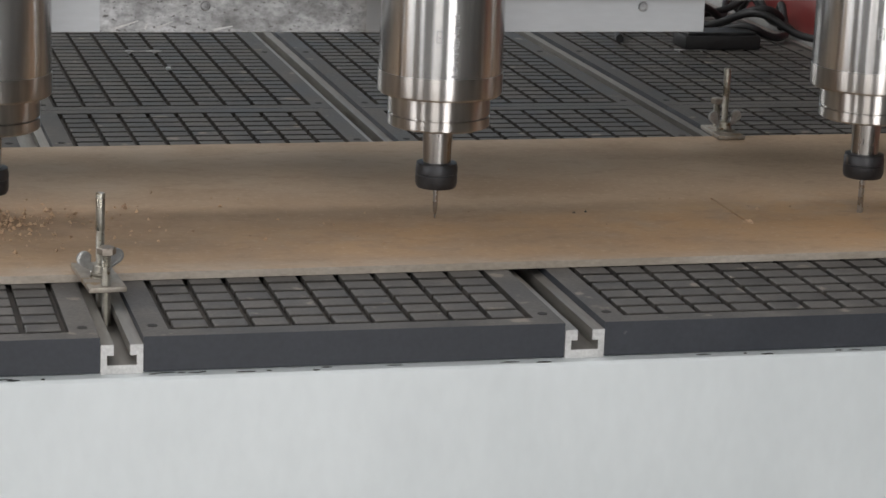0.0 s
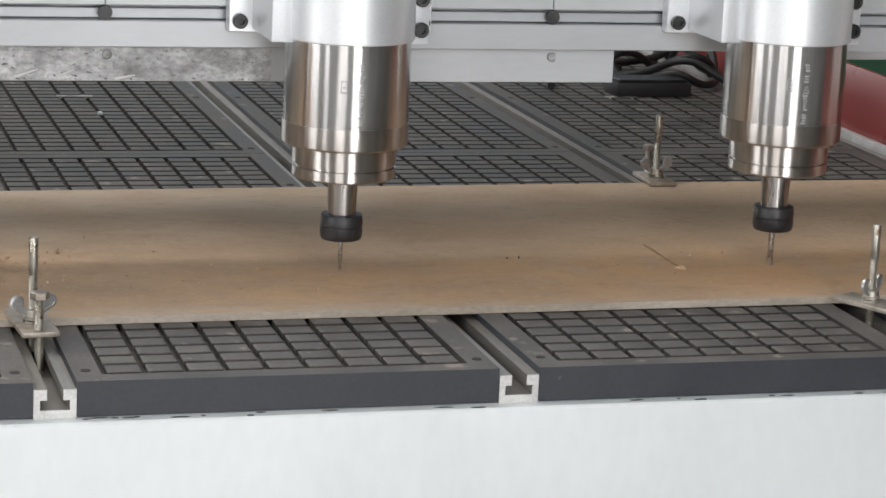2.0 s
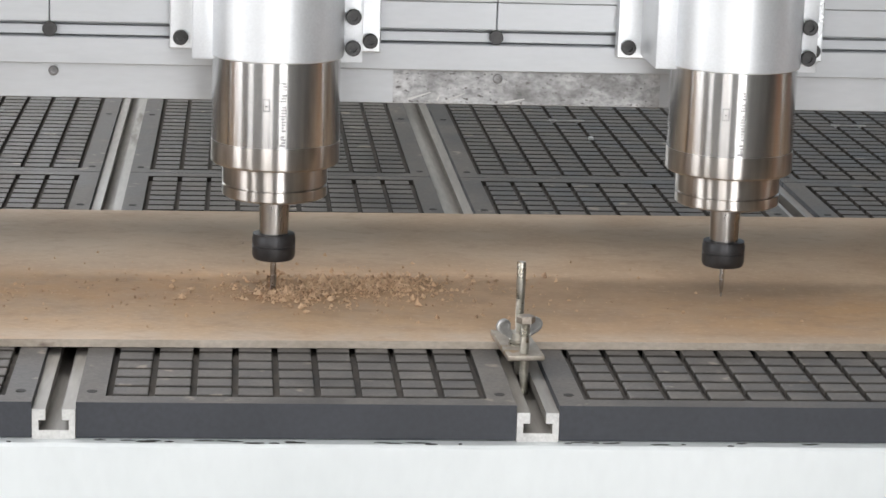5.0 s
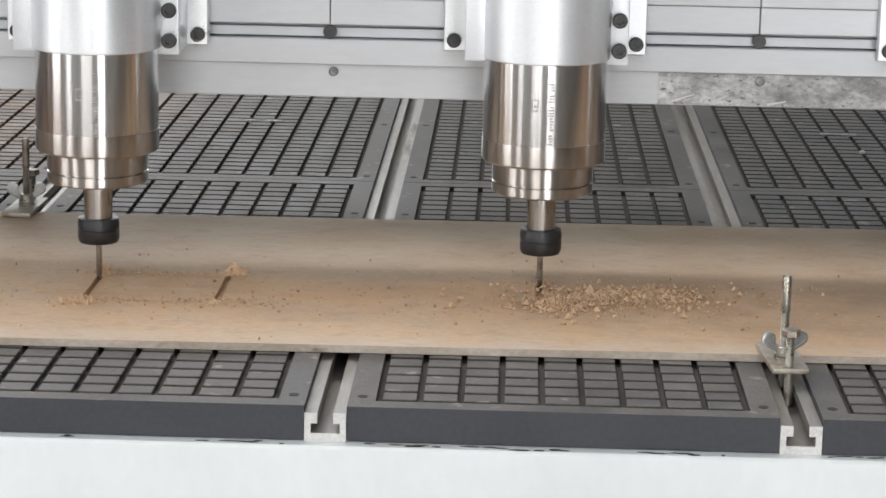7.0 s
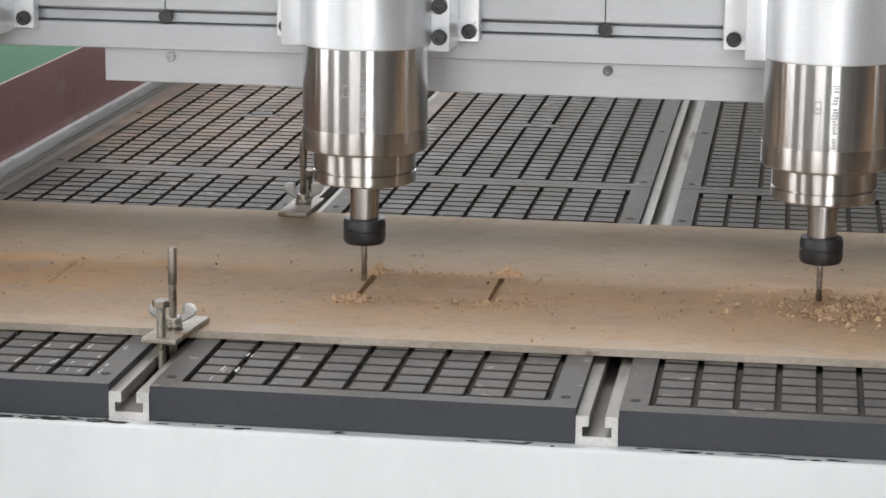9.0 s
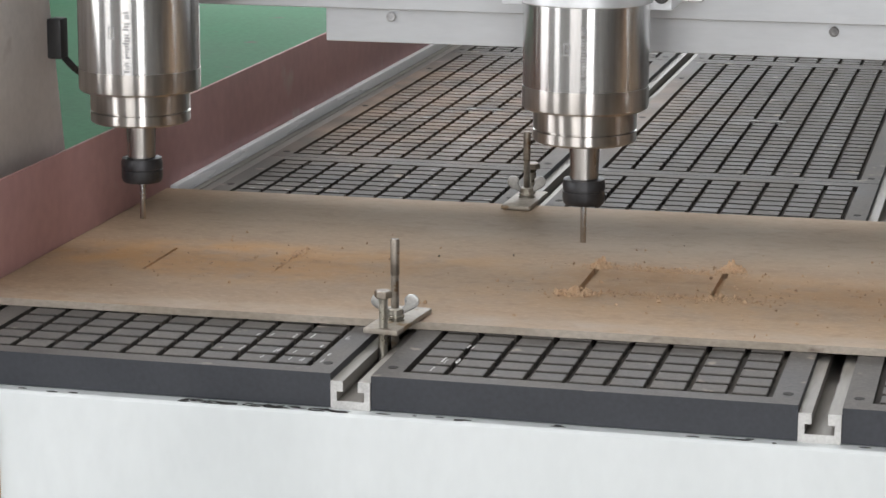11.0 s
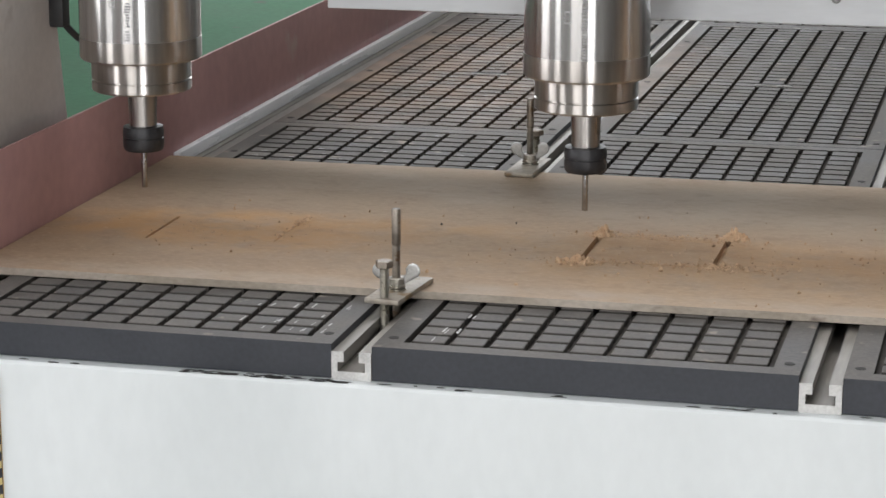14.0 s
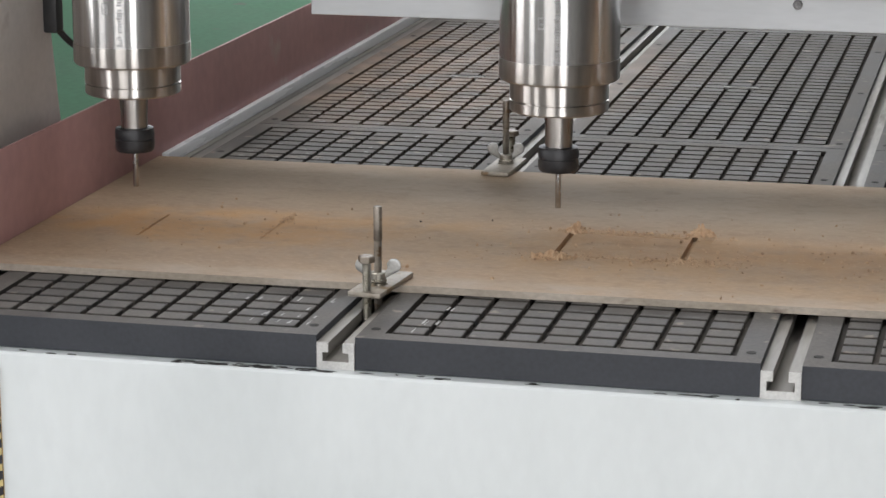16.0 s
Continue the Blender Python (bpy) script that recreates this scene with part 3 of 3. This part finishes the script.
def chips(name, label, spots, seed, mats, mounds=()):
    """Loose sawdust: small broken crumbs strewn and heaped on the board. spots: number, centre, spread, height of the heap, size."""
    rg = np.random.default_rng(seed)
    verts, faces, mi = [], [], []
    base = np.array([(1, 0, 0), (-1, 0, 0), (0, 1, 0), (0, -1, 0), (0, 0, 1), (0, 0, -.4)])
    tri = [(0, 2, 4), (2, 1, 4), (1, 3, 4), (3, 0, 4), (2, 0, 5), (1, 2, 5), (3, 1, 5), (0, 3, 5)]
    for n, cx, cy, sx, sy, heap, size in spots:
        for _ in range(n):
            dx, dy = rg.normal(0, 1, 2)
            s = size * (.35 + rg.gamma(1.6, .35))
            z = BT + .3 * s + heap * math.exp(-(dx * dx + dy * dy) * .7) * rg.uniform(0, 1)
            y = min(max(cy + sy * dy, .17), .64)
            q = base * s * rg.uniform(.45, 1.2, (1, 3)) + rg.normal(0, .14 * s, (6, 3))
            an = rg.uniform(0, 6.28)
            rot = np.array([[math.cos(an), -math.sin(an), 0], [math.sin(an), math.cos(an), 0], [0, 0, 1]])
            q = q @ rot.T + np.array([cx + sx * dx, y, z])
            q[:, 2] = np.maximum(q[:, 2], BT - .0003)
            k = len(verts)
            verts += q.tolist()
            faces += [(k + a_, k + b_, k + c_) for a_, b_, c_ in tri]
            mi += [0 if rg.random() < .8 else 1] * 8
    # lumpy mounds of caked dust under the crumbs: centre, reach, height
    for cx, cy, rx, ry, high in mounds:
        k, rings, segs = len(verts), 7, 22
        verts.append([cx, cy, BT + high])
        for r in range(1, rings + 1):
            for i in range(segs):
                a_, f = 2 * math.pi * i / segs, r / rings
                lump = 1 + .8 * noise.noise(Vector((2.5 * math.cos(a_), 2.5 * math.sin(a_), seed + cx * 50 + f * 3)))
                z = high * (1 - f * f) * (.75 + 1.5 * noise.noise(Vector((cx * 70 + 3.2 * f * math.cos(a_), 3.2 * f * math.sin(a_), seed))))
                verts.append([cx + rx * f * lump * math.cos(a_), cy + ry * f * lump * math.sin(a_), BT + (max(z, 0) if r < rings else -.0002)])
        for i in range(segs):
            j = (i + 1) % segs
            faces.append((k, k + 1 + i, k + 1 + j))
            mi.append(0)
            for r in range(rings - 1):
                p, q = k + 1 + r * segs, k + 1 + (r + 1) * segs
                faces.append((p + i, q + i, q + j, p + j))
                mi.append(0)
    me = bpy.data.meshes.new(name)
    me.from_pydata(verts, [], faces)
    for m in mats:
        me.materials.append(m)
    me.polygons.foreach_set("material_index", mi)
    me.update()
    return tagged(new(name, me), label, "sawdust", kind="stuff")


WOOD = [M_CHIP, M_CHIP_DARK]
chips("wood_chips", "heaped tan wood chips beside a cut slot", [(600, .648, .365, .030, .018, .005, .0018), (420, .562, .320, .020, .015, .004, .0017), (460, .605, .349, .042, .028, .002, .0018), (420, .62, .338, .11, .050, 0, .0013), (150, .60, .335, .12, .055, 0, .0018)], 3, WOOD,
      [(.660, .372, 0.0176, 0.0143, 0.0046), (.640, .360, 0.0154, 0.0110, 0.0038), (.668, .352, 0.0110, 0.0132, 0.0042), (.610, .368, 0.0198, 0.0088, 0.0026), (.558, .312, 0.0176, 0.0110, 0.0034), (.585, .350, 0.0132, 0.0088, 0.0026), (.552, .404, 0.0077, 0.0066, 0.0030)])
chips("wood_chips", "small heaps of tan dust round a cut rectangle", [(130, .130, .2895, .011, .006, .005, .0014), (70, .136, .4045, .006, .006, .004, .0012), (90, .253, .4165, .008, .007, .006, .0013), (160, .270, .2995, .026, .007, .001, .0012), (330, .19, .4025, .05, .005, .001, .0009), (300, .19, .2965, .05, .006, .001, .0009), (260, .26, .3285, .14, .06, 0, .0012), (50, .30, .34, .10, .06, 0, .0016)], 4, WOOD,
      [(.1325, .4030, 0.0094, 0.0099, 0.0066), (.1270, .2870, 0.0116, 0.0088, 0.0056), (.1390, .2860, 0.0066, 0.0060, 0.0042), (.1180, .2840, 0.0066, 0.0055, 0.0026), (.2545, .4160, 0.0110, 0.0105, 0.0080), (.2640, .4130, 0.0055, 0.0055, 0.0044), (.2500, .3000, 0.0055, 0.0066, 0.0026)])
chips("wood_dust", "thin scatter of fine tan dust on the board", [(150, -.22, .3385, .09, .05, 0, .0010), (110, .75, .3385, .3, .07, 0, .0010), (40, 1.35, .3385, .25, .07, 0, .0008), (60, -.16, .386, .005, .010, .002, .0012), (40, -.1605, .340, .0015, .030, .0005, .0010)], 6, WOOD,
      [(-.1600, .388, 0.0055, 0.0055, 0.0020), (1.381, .300, 0.0055, 0.0066, 0.0020)])
chips("dark_crumbs", "few dark brown crumbs scattered over the board", [(30, .30, .40, .28, .08, 0, .0014), (14, .95, .36, .35, .09, 0, .0011), (9, -.15, .30, .12, .09, 0, .0011)], 9, [M_CHIP_DARK, M_GROOVE])
# the board's near corner is broken up and curled
bm = bmesh.new()
blob = bmesh.ops.create_icosphere(bm, subdivisions=3, radius=1)["verts"]
for v_ in blob:
    f_ = 1 + .5 * noise.noise(v_.co * 1.9 + Vector((4, 1, 7)))
    v_.co = (-.3905 + v_.co.x * .0055 * f_, .1530 + v_.co.y * .006 * f_, .0085 + v_.co.z * .0075 * f_)
part("torn_corner", bm, M_BOARD_EDGE, board, "frayed corner caked with dust", smooth=True)


# ---- hold-down clamps ----
def thread(r, z0, z1, pitch=.00125, segs=14):
    prof_, z, out = [], z0, True
    while z < z1:
        prof_.append((r if out else r * .86, z))
        z += pitch / 2
        out = not out
    prof_.append((r * .9, z1))
    return lathe(prof_, segs)


def hold_down(m, turn, label, sit=0.0, reach=.050, steel=M_BOLT):
    """A strap over the board's edge, held by a stud with a wing nut and propped by a hex bolt. Local origin: the stud on the table's top."""
    th = tagged(empty("hold_down_clamp", m), label, "clamp", "hold-down clamps on the board")
    z0, z1 = .0076, .0122
    bm = boxed(-.0155, .0155, -.036, reach, z0, z1, .0012, 2)
    strap = part("strap", bm, M_STRAP, th, "worn plated steel strap", smooth=True)
    strap.rotation_euler = (0, 0, radians(turn))
    stud = part("stud", thread(.0037, -.0130, .052), steel, th, smooth=True)
    part("stud_shank", lathe([(.0036, .0515), (.0039, .0523), (.0039, .0815), (.0034, .083)], 18), steel, stud, "smooth upper shank", smooth=True)
    # propping bolt
    p = Matrix.Rotation(radians(turn), 3, "Z") @ Vector((0, -.028, 0))
    bolt = part("prop_bolt", thread(.0040, -.0056 if sit else -.0221, .040), M_BOLT, th, smooth=True)
    bolt.location = p
    bm = bmesh.new()
    lathe([(.0070, .038), (.0078, .0386), (.0078, .0434), (.0066, .0442)], 6, bm=bm)
    head = part("bolt_head", bm, M_STUD, bolt)
    # wing nut
    nut = part("wing_nut", lathe([(.0086, z1), (.0086, z1 + .0014), (.0070, z1 + .0018), (.0082, z1 + .0024), (.0082, z1 + .0042), (.0072, z1 + .0048), (.0070, z1 + .0100), (.0058, z1 + .0108)], 24), M_BOLT, th, smooth=True)
    for s in (-1, 1):
        # a stamped ear: a thin web inside a raised rim
        bm = bmesh.new()
        cx, cz, rad = .0142, z1 + .0165, .0064
        outline = [(.0052, z1 + .0035), (.0085, z1 + .0060)]
        outline += [(cx + rad * math.cos(a_), cz + rad * math.sin(a_)) for a_ in (radians(-62 + 20 * i_) for i_ in range(12))]
        outline += [(.0085, z1 + .0135), (.0052, z1 + .0100)]
        mx_, mz_ = (sum(p_[i_] for p_ in outline) / len(outline) for i_ in (0, 1))
        inner = [(mx_ + (x_ - mx_) * .74, mz_ + (z_ - mz_) * .74) for x_, z_ in outline]
        loops = [[bm.verts.new((s * x_, y_, z_)) for x_, z_ in pts_] for pts_, y_ in ((inner, -.0004), (inner, -.0016), (outline, -.0012), (outline, .0012), (inner, .0016), (inner, .0004))]
        for ra, rb in zip(loops, loops[1:]):
            for i in range(len(ra)):
                j = (i + 1) % len(ra)
                bm.faces.new((ra[i], ra[j], rb[j], rb[i]))
        bm.faces.new(loops[0][::-1])
        bm.faces.new(loops[-1])
        bmesh.ops.recalc_face_normals(bm, faces=bm.faces)
        part("wing", bm, M_WING, nut)
    nut.rotation_euler = (0, 0, radians(turn + 12))
    return th


hold_down(pose(0.001, .137, 0), -6, "plated steel hold-down clamp with a tall weathered stud", .0, steel=M_STUD)
hold_down(pose(.749, .139, 0), 4, "plated steel hold-down clamp with a tall threaded stud", .0)
hold_down(pose(1.503, .141, 0), 27, "plated steel hold-down clamp set askew on the board", 1, .032)
hold_down(pose(0.001, .690, 0), 178, "weathered steel hold-down clamp on the board's back edge", .0, steel=M_STUD)
hold_down(pose(1.508, .705, 0), 178, "plated steel hold-down clamp on the board's back edge", .0, .028)

# ---- the long head carriage ----
carriage = tagged(empty("head_carriage"), "long milled aluminium carriage plate with a T-slot", "machine carriage")
KEYHOLES = (-.078, .340, .749, 1.176)
part("lower_flange", boxed(-.45, 1.552, .080, .102, .2015, .2260, .0008, 1), M_ALU_PLATE, carriage)
part("slot_back", boxed(-.45, 1.552, .0995, .1015, .2258, .2402), M_ALU_PLATE, carriage)
part("slot_lip", boxed(-.449, 1.551, .0895, .0996, .2272, .2362, .0004, 1), M_ALU_PLATE, carriage)
cuts = (-.45,) + KEYHOLES + (1.552,)
for a, b in zip(cuts, cuts[1:]):
    part("upper_panel", boxed(a + .0004, b - .0004, .080, .102, .2400, .2655, .0006, 1), M_ALU_PLATE, carriage)
    part("upper_panel", boxed(a + .0004, b - .0004, .0775, .102, .2660, .60, .0006, 1), M_ALU_PLATE, carriage)
for k in KEYHOLES:
    kh = part("keyhole", lathe([(.0066, 0), (.0066, .004)], 24), M_SOCKET, carriage, "dark round opening of the slot")
    kh.location, kh.rotation_euler = (k, .0835, .2330), (radians(90), 0, 0)
    sc = part("screw", lathe([(.0042, 0), (.0046, .001), (.0046, .003), (.0036, .0038), (.002, .0038), (.002, .002)], 18), M_ALU_DIRTY, carriage)
    sc.location, sc.rotation_euler = (k + .003, .0882, .194), (radians(90), 0, 0)
part("apron", boxed(-.140, 1.243, .088, .100, .1690, .2017, .0006, 1), M_ALU_PLATE, carriage, "aluminium apron below the slot")
part("apron_stain", boxed(.655, .905, .0872, .0881, .1698, .2005), M_ALU_DIRTY, carriage, "stretch of the apron smeared with black grease")
for x0, z0_, x1, z1_ in ((.668, .1725, .690, .1800), (.696, .1722, .699, .1782), (.706, .1725, .722, .1795), (.760, .1715, .778, .1750)):
    d_ = Vector((x1 - x0, 0, z1_ - z0_))
    n_ = Vector((-d_.z, 0, d_.x)).normalized() * .0012
    q_ = [Vector((x0, .0869, z0_)) + n_, Vector((x0, .0869, z0_)) - n_, Vector((x1, .0869, z1_)) - n_ * .4, Vector((x1, .0869, z1_)) + n_ * .4]
    bm = bmesh.new()
    bm.faces.new([bm.verts.new(v_) for v_ in q_])
    part("scratch", bm, M_ALU_END, carriage, "bright scratch in the grease")
part("rear_bar", boxed(1.50, 2.0, .195, .215, .1765, .1915, .001, 1), M_ALU_PLATE, carriage)
part("bracket", boxed(1.51, 1.55, .101, .196, .2020, .225), M_ALU_PLATE, carriage)
part("rear_cover", boxed(1.50, 2.0, .194, .24, .1916, .45), M_SOCKET, carriage, "black cover plate")

# ---- the gantry that bears the carriage ----
gantry = tagged(empty("gantry"), "white enamelled gantry with sloping legs", "machine gantry")
part("crossbeam", boxed(-.62, 2.14, .31, .42, .44, .75, .006), M_WHITE, gantry, smooth=True)
for x0, x1 in ((-.05, .15), (.95, 1.15)):
    part("slide", boxed(x0, x1, .1015, .3115, .46, .55), M_ALU_PLATE, gantry, "aluminium slide")
leg = [(-.240, -.0290), (-.167, .0905), (-.077, .240), (-.045, .34), (-.03, .75), (.42, .75), (.42, .33), (.085, .33), (.075, .240), (.103, .0905), (.12, -.0290)]
for x0, x1, inner in ((-.60, -.42, 1), (1.945, 2.12, 0)):
    bm = bmesh.new()
    a = [bm.verts.new((x0, y, z)) for y, z in leg]
    b = [bm.verts.new((x1, y, z)) for y, z in leg]
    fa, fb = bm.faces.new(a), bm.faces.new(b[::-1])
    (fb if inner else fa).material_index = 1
    for i in range(len(leg)):
        j = (i + 1) % len(leg)
        bm.faces.new((a[j], a[i], b[i], b[j]))
    bmesh.ops.recalc_face_normals(bm, faces=bm.faces)
    part("leg", bm, [M_WHITE, M_LEG_SHADE], gantry, "white sloping leg, inner side toned grey-beige for shade")
bm = lathe([(.0052, 0), (.0052, .002), (.0035, .0032)], 16)
sc = part("leg_screw", bm, M_BOLT, gantry, "round-headed screw")
sc.location, sc.rotation_euler = (-.428, -.1435, .142), (radians(122), 0, 0)
part("plug", boxed(-.4205, -.405, .066, .085, .185, .225, .003), M_CABLE, gantry, "black plug", smooth=True)
tube("plug_cable", [(-.412, .08, .19), (-.40, .09, .17), (-.395, .12, .15), (-.40, .2, .20), (-.42, .26, .33)], .0035, M_CABLE, gantry)


# ---- spindles ----
def spindle(x, kind, turn):
    th = tagged(empty("router_spindle"), "turned steel router spindle in a silver split clamp", "spindle", "spindles of the carriage")
    body = part("motor_body", lathe([(.0550, .1295), (.0568, .1312), (.0570, .1320), (.0570, .40)], 96), M_CHROME, th, smooth=True)
    part("lower_band", lathe([(.0551, .1290), (.0572, .1310), (.0573, .1315), (.0573, .1500)], 96), M_CHROME_TAN, body, "tarnished lower band", smooth=True)
    # worn engraving in upright rows of small strokes
    bm = bmesh.new()
    rg2 = random.Random(2)
    for k in range(26):
        an = -math.pi / 2 + turn + rg2.uniform(-.012, .012)
        z = .150 + .0026 * k
        if rg2.random() < .85:
            r_ = .0570
            w = rg2.uniform(.02, .05)
            q = [(r_ + .00012, an - w, z), (r_ + .00012, an + w, z), (r_ + .00012, an + w, z + .0016), (r_ + .00012, an - w, z + .0016)]
            bm.faces.new([bm.verts.new((rr_ * math.cos(a_), rr_ * math.sin(a_), zz)) for rr_, a_, zz in q])
    # a small square mark stamped beside them
    for a0, a1, z0, z1 in ((-.055, .055, 0, .0012), (-.055, .055, .0100, .0112), (-.055, -.038, .0012, .0100), (.038, .055, .0012, .0100), (-.02, .02, .004, .0056)):
        mid = -math.pi / 2 + turn - .26
        bm.faces.new([bm.verts.new((.05712 * math.cos(mid + a_), .05712 * math.sin(mid + a_), .183 + z_)) for a_, z_ in ((a0, z0), (a1, z0), (a1, z1), (a0, z1))])
    tagged(part("engraving", bm, M_ETCH, body, "faint upright engraving that cannot be read"), kind="stuff")
    part("nose", lathe([(.0440, .0985), (.0465, .0998), (.0470, .1005), (.0470, .1090), (.0446, .1094), (.0446, .1108), (.0470, .1112), (.0470, .1300)], 80), M_CHROME_TAN, th, "steel nose ring with a turned groove", smooth=True)
    part("shaft", lathe([(.0130, .062), (.0132, .078), (.0138, .090), (.0138, .1)], 48), M_SHAFT, th, smooth=True)
    nutp = [(.0150, .0398), (.0176, .0402), (.0188, .0418), (.0195, .0450), (.0195, .0520), (.0188, .0524), (.0188, .0534), (.0195, .0538), (.0195, .0595), (.0188, .0610), (.0188, .0632), (.0150, .0640)]
    nut = part("collet_nut", lathe(nutp, 48), M_BLACK_OX, th, "blackened collet nut", smooth=True)
    if kind == "cone":
        cp = [(.0004, .0100), (.0016, .0165), (.0022, .022), (.0022, .041)]
    else:
        cp = [(.0026, .0038), (.0028, .0044), (.0028, .041)]
    part("cutter", lathe(cp, 20), M_CARBIDE, th, smooth=True)
    # split clamp
    cl = part("clamp_sleeve", lathe([(.0565, .2250), (.0586, .2252), (.0594, .2262), (.0594, .42)], 96), M_CAST, th, "satin silver split clamp sleeve", smooth=True)
    bm = boxed(-.0745, -.0545, -.018, .066, .2225, .42, .0015, 2)
    part("clamp_flange", bm, M_CAST, cl, smooth=True)
    bm = boxed(.0545, .0760, .004, .066, .2185, .42, .0012, 2)
    part("clamp_flange", bm, M_CAST, cl, smooth=True)
    part("clamp_web", boxed(-.058, .058, .02, .066, .2225, .42), M_CAST, cl)
    for z in (.232, .260):
        s = part("socket_screw", lathe([(.0066, 0), (.0070, .0008), (.0070, .0062), (.0062, .0070), (.0034, .0070), (.0034, .0035)], 24), M_SOCKET, cl, smooth=True)
        s.location, s.rotation_euler = (.0674, .0041, z), (radians(90), 0, 0)
    pl = part("mounting_plate", boxed(-.0965, .0955, .0655, .0802, .2195, .42, .001, 1), M_CAST, th, smooth=True)
    for sx in (-.0865, .0860):
        s = part("socket_screw", lathe([(.0064, 0), (.0068, .0008), (.0068, .0058), (.0060, .0066), (.0034, .0066), (.0034, .0035)], 24), M_SOCKET, pl, smooth=True)
        s.location, s.rotation_euler = (sx, .0656, .2300), (radians(90), 0, 0)
    return th


SPINDLES = [(x, dz, spindle(x, k, turn)) for x, dz, k, turn in ((-.2977, 0, "plain", .16), (.1292, 0, "plain", .14), (.5456, 0, "plain", .10), (.9563, -.0012, "cone", -.02), (1.3832, .0014, "plain", -.05))]

# ---- sign on the front of the bed ----
sign = tagged(empty("warning_sign", pose(-.376, -.0131, -.132)), "yellow warning sign with a black striped border", "sign")
part("plate", boxed(-.075, .075, -.001, 0, -.088, .088), M_YELLOW, sign)
bm, bm2 = bmesh.new(), bmesh.new()
part("border", box(box(box(box(bm, -.075, .075, -.0015, -.0009, .0826, .088), -.075, .075, -.0015, -.0009, -.088, -.0826), -.075, -.0697, -.0015, -.0009, -.0826, .0826), .0697, .075, -.0015, -.0009, -.0826, .0826), M_INK, sign)
for k in range(12):
    for ed in range(4):
        u = -.068 + k * .0124 if ed < 2 else -.080 + k * .0145
        s = .0062
        if ed < 2:
            z0, z1 = ((.0828, .0878), (-.0878, -.0828))[ed]
            q = [(u, z0), (u + s, z0), (u + s + .002, z1), (u + .002, z1)]
        else:
            x0, x1 = ((-.0748, -.0699), (.0699, .0748))[ed - 2]
            q = [(x0, u), (x1, u + .002), (x1, u + s + .002), (x0, u + s)]
        bm2.faces.new([bm2.verts.new((x, -.0018, z)) for x, z in q])
part("stripes", bm2, M_CREAM, sign, "faded cream stripes of the border")
bm = bmesh.new()
rg3 = random.Random(12)
for z, h, w in ((.038, .0022, .050), (.0295, .0022, .056), (.022, .0026, .030), (.010, .0022, .058), (.0045, .0022, .054), (-.006, .0026, .040), (-.0165, .0022, .057), (-.023, .0022, .052), (-.034, .0026, .036), (-.044, .0022, .056), (-.050, .0022, .048)):
    x = -.062
    while x < w + .004:
        s = rg3.uniform(.003, .009)
        box(bm, x, x + s, -.0016, -.0009, z, z + h)
        x += s + .0018
part("print", bm, M_PRINT, sign, "rows of dark print that cannot be read")
bm = bmesh.new()
for a_, b_ in (((.040, .072), (.046, .076)), ((.046, .076), (.050, .066)), ((.036, .060), (.044, .064)), ((.044, .064), (.052, .069)), ((.046, .056), (.053, .064))):
    v1, v2 = Vector((a_[0], 0, a_[1])), Vector((b_[0], 0, b_[1]))
    n_ = (v2 - v1).cross(Vector((0, 1, 0))).normalized() * .0009
    bm.faces.new([bm.verts.new((p_.x, -.0017, p_.z)) for p_ in (v1 + n_, v2 + n_, v2 - n_, v1 - n_)])
part("symbol", bm, M_REDINK, sign, "small red line symbol")

# ---- cables at the far end of the bed ----
rg4 = random.Random(21)
for k in range(7):
    pts, x, y = [], 1.70 + rg4.uniform(0, .06), 1.34 + rg4.uniform(0, .2)
    an = rg4.uniform(-.5, 1.2)
    for i in range(11):
        pts.append((min(x, 1.885), y, .0065 + max(0, math.sin(i * 1.1 + k)) * .035 + .003 * (k % 3)))
        an += rg4.uniform(-.9, .9)
        x, y = x + .032 * math.cos(an) + .006, min(max(y + .05 * math.sin(an), 1.27), 1.85)
    pts[0], pts[-1] = (*pts[0][:2], .006), (*pts[-1][:2], .006)
    tagged(tube("cable", pts, .0055, M_CABLE), "loose black cable lying in loops on the table", "cable", "cables at the end of the table")
box_ = tagged(empty("connector_box", pose(1.735, 1.335, 0)), "black plastic connector box lying on the table", "connector")
part("case", boxed(-.055, .055, -.025, .03, .0005, .020, .004), M_CABLE, box_, smooth=True)
part("lid", boxed(-.05, .05, -.021, .026, .020, .024, .002), M_SOCKET, box_)


def motions():
    walk(carriage, [(t, pose(g, y, z)) for t, g, y, z in GANTRY])
    walk(gantry, [(t, pose(0, y, 0)) for t, g, y, z in GANTRY])
    for x, dz, th in SPINDLES:
        walk(th, [(t, pose(x + g, y, z + dz)) for t, g, y, z in GANTRY])


motions()
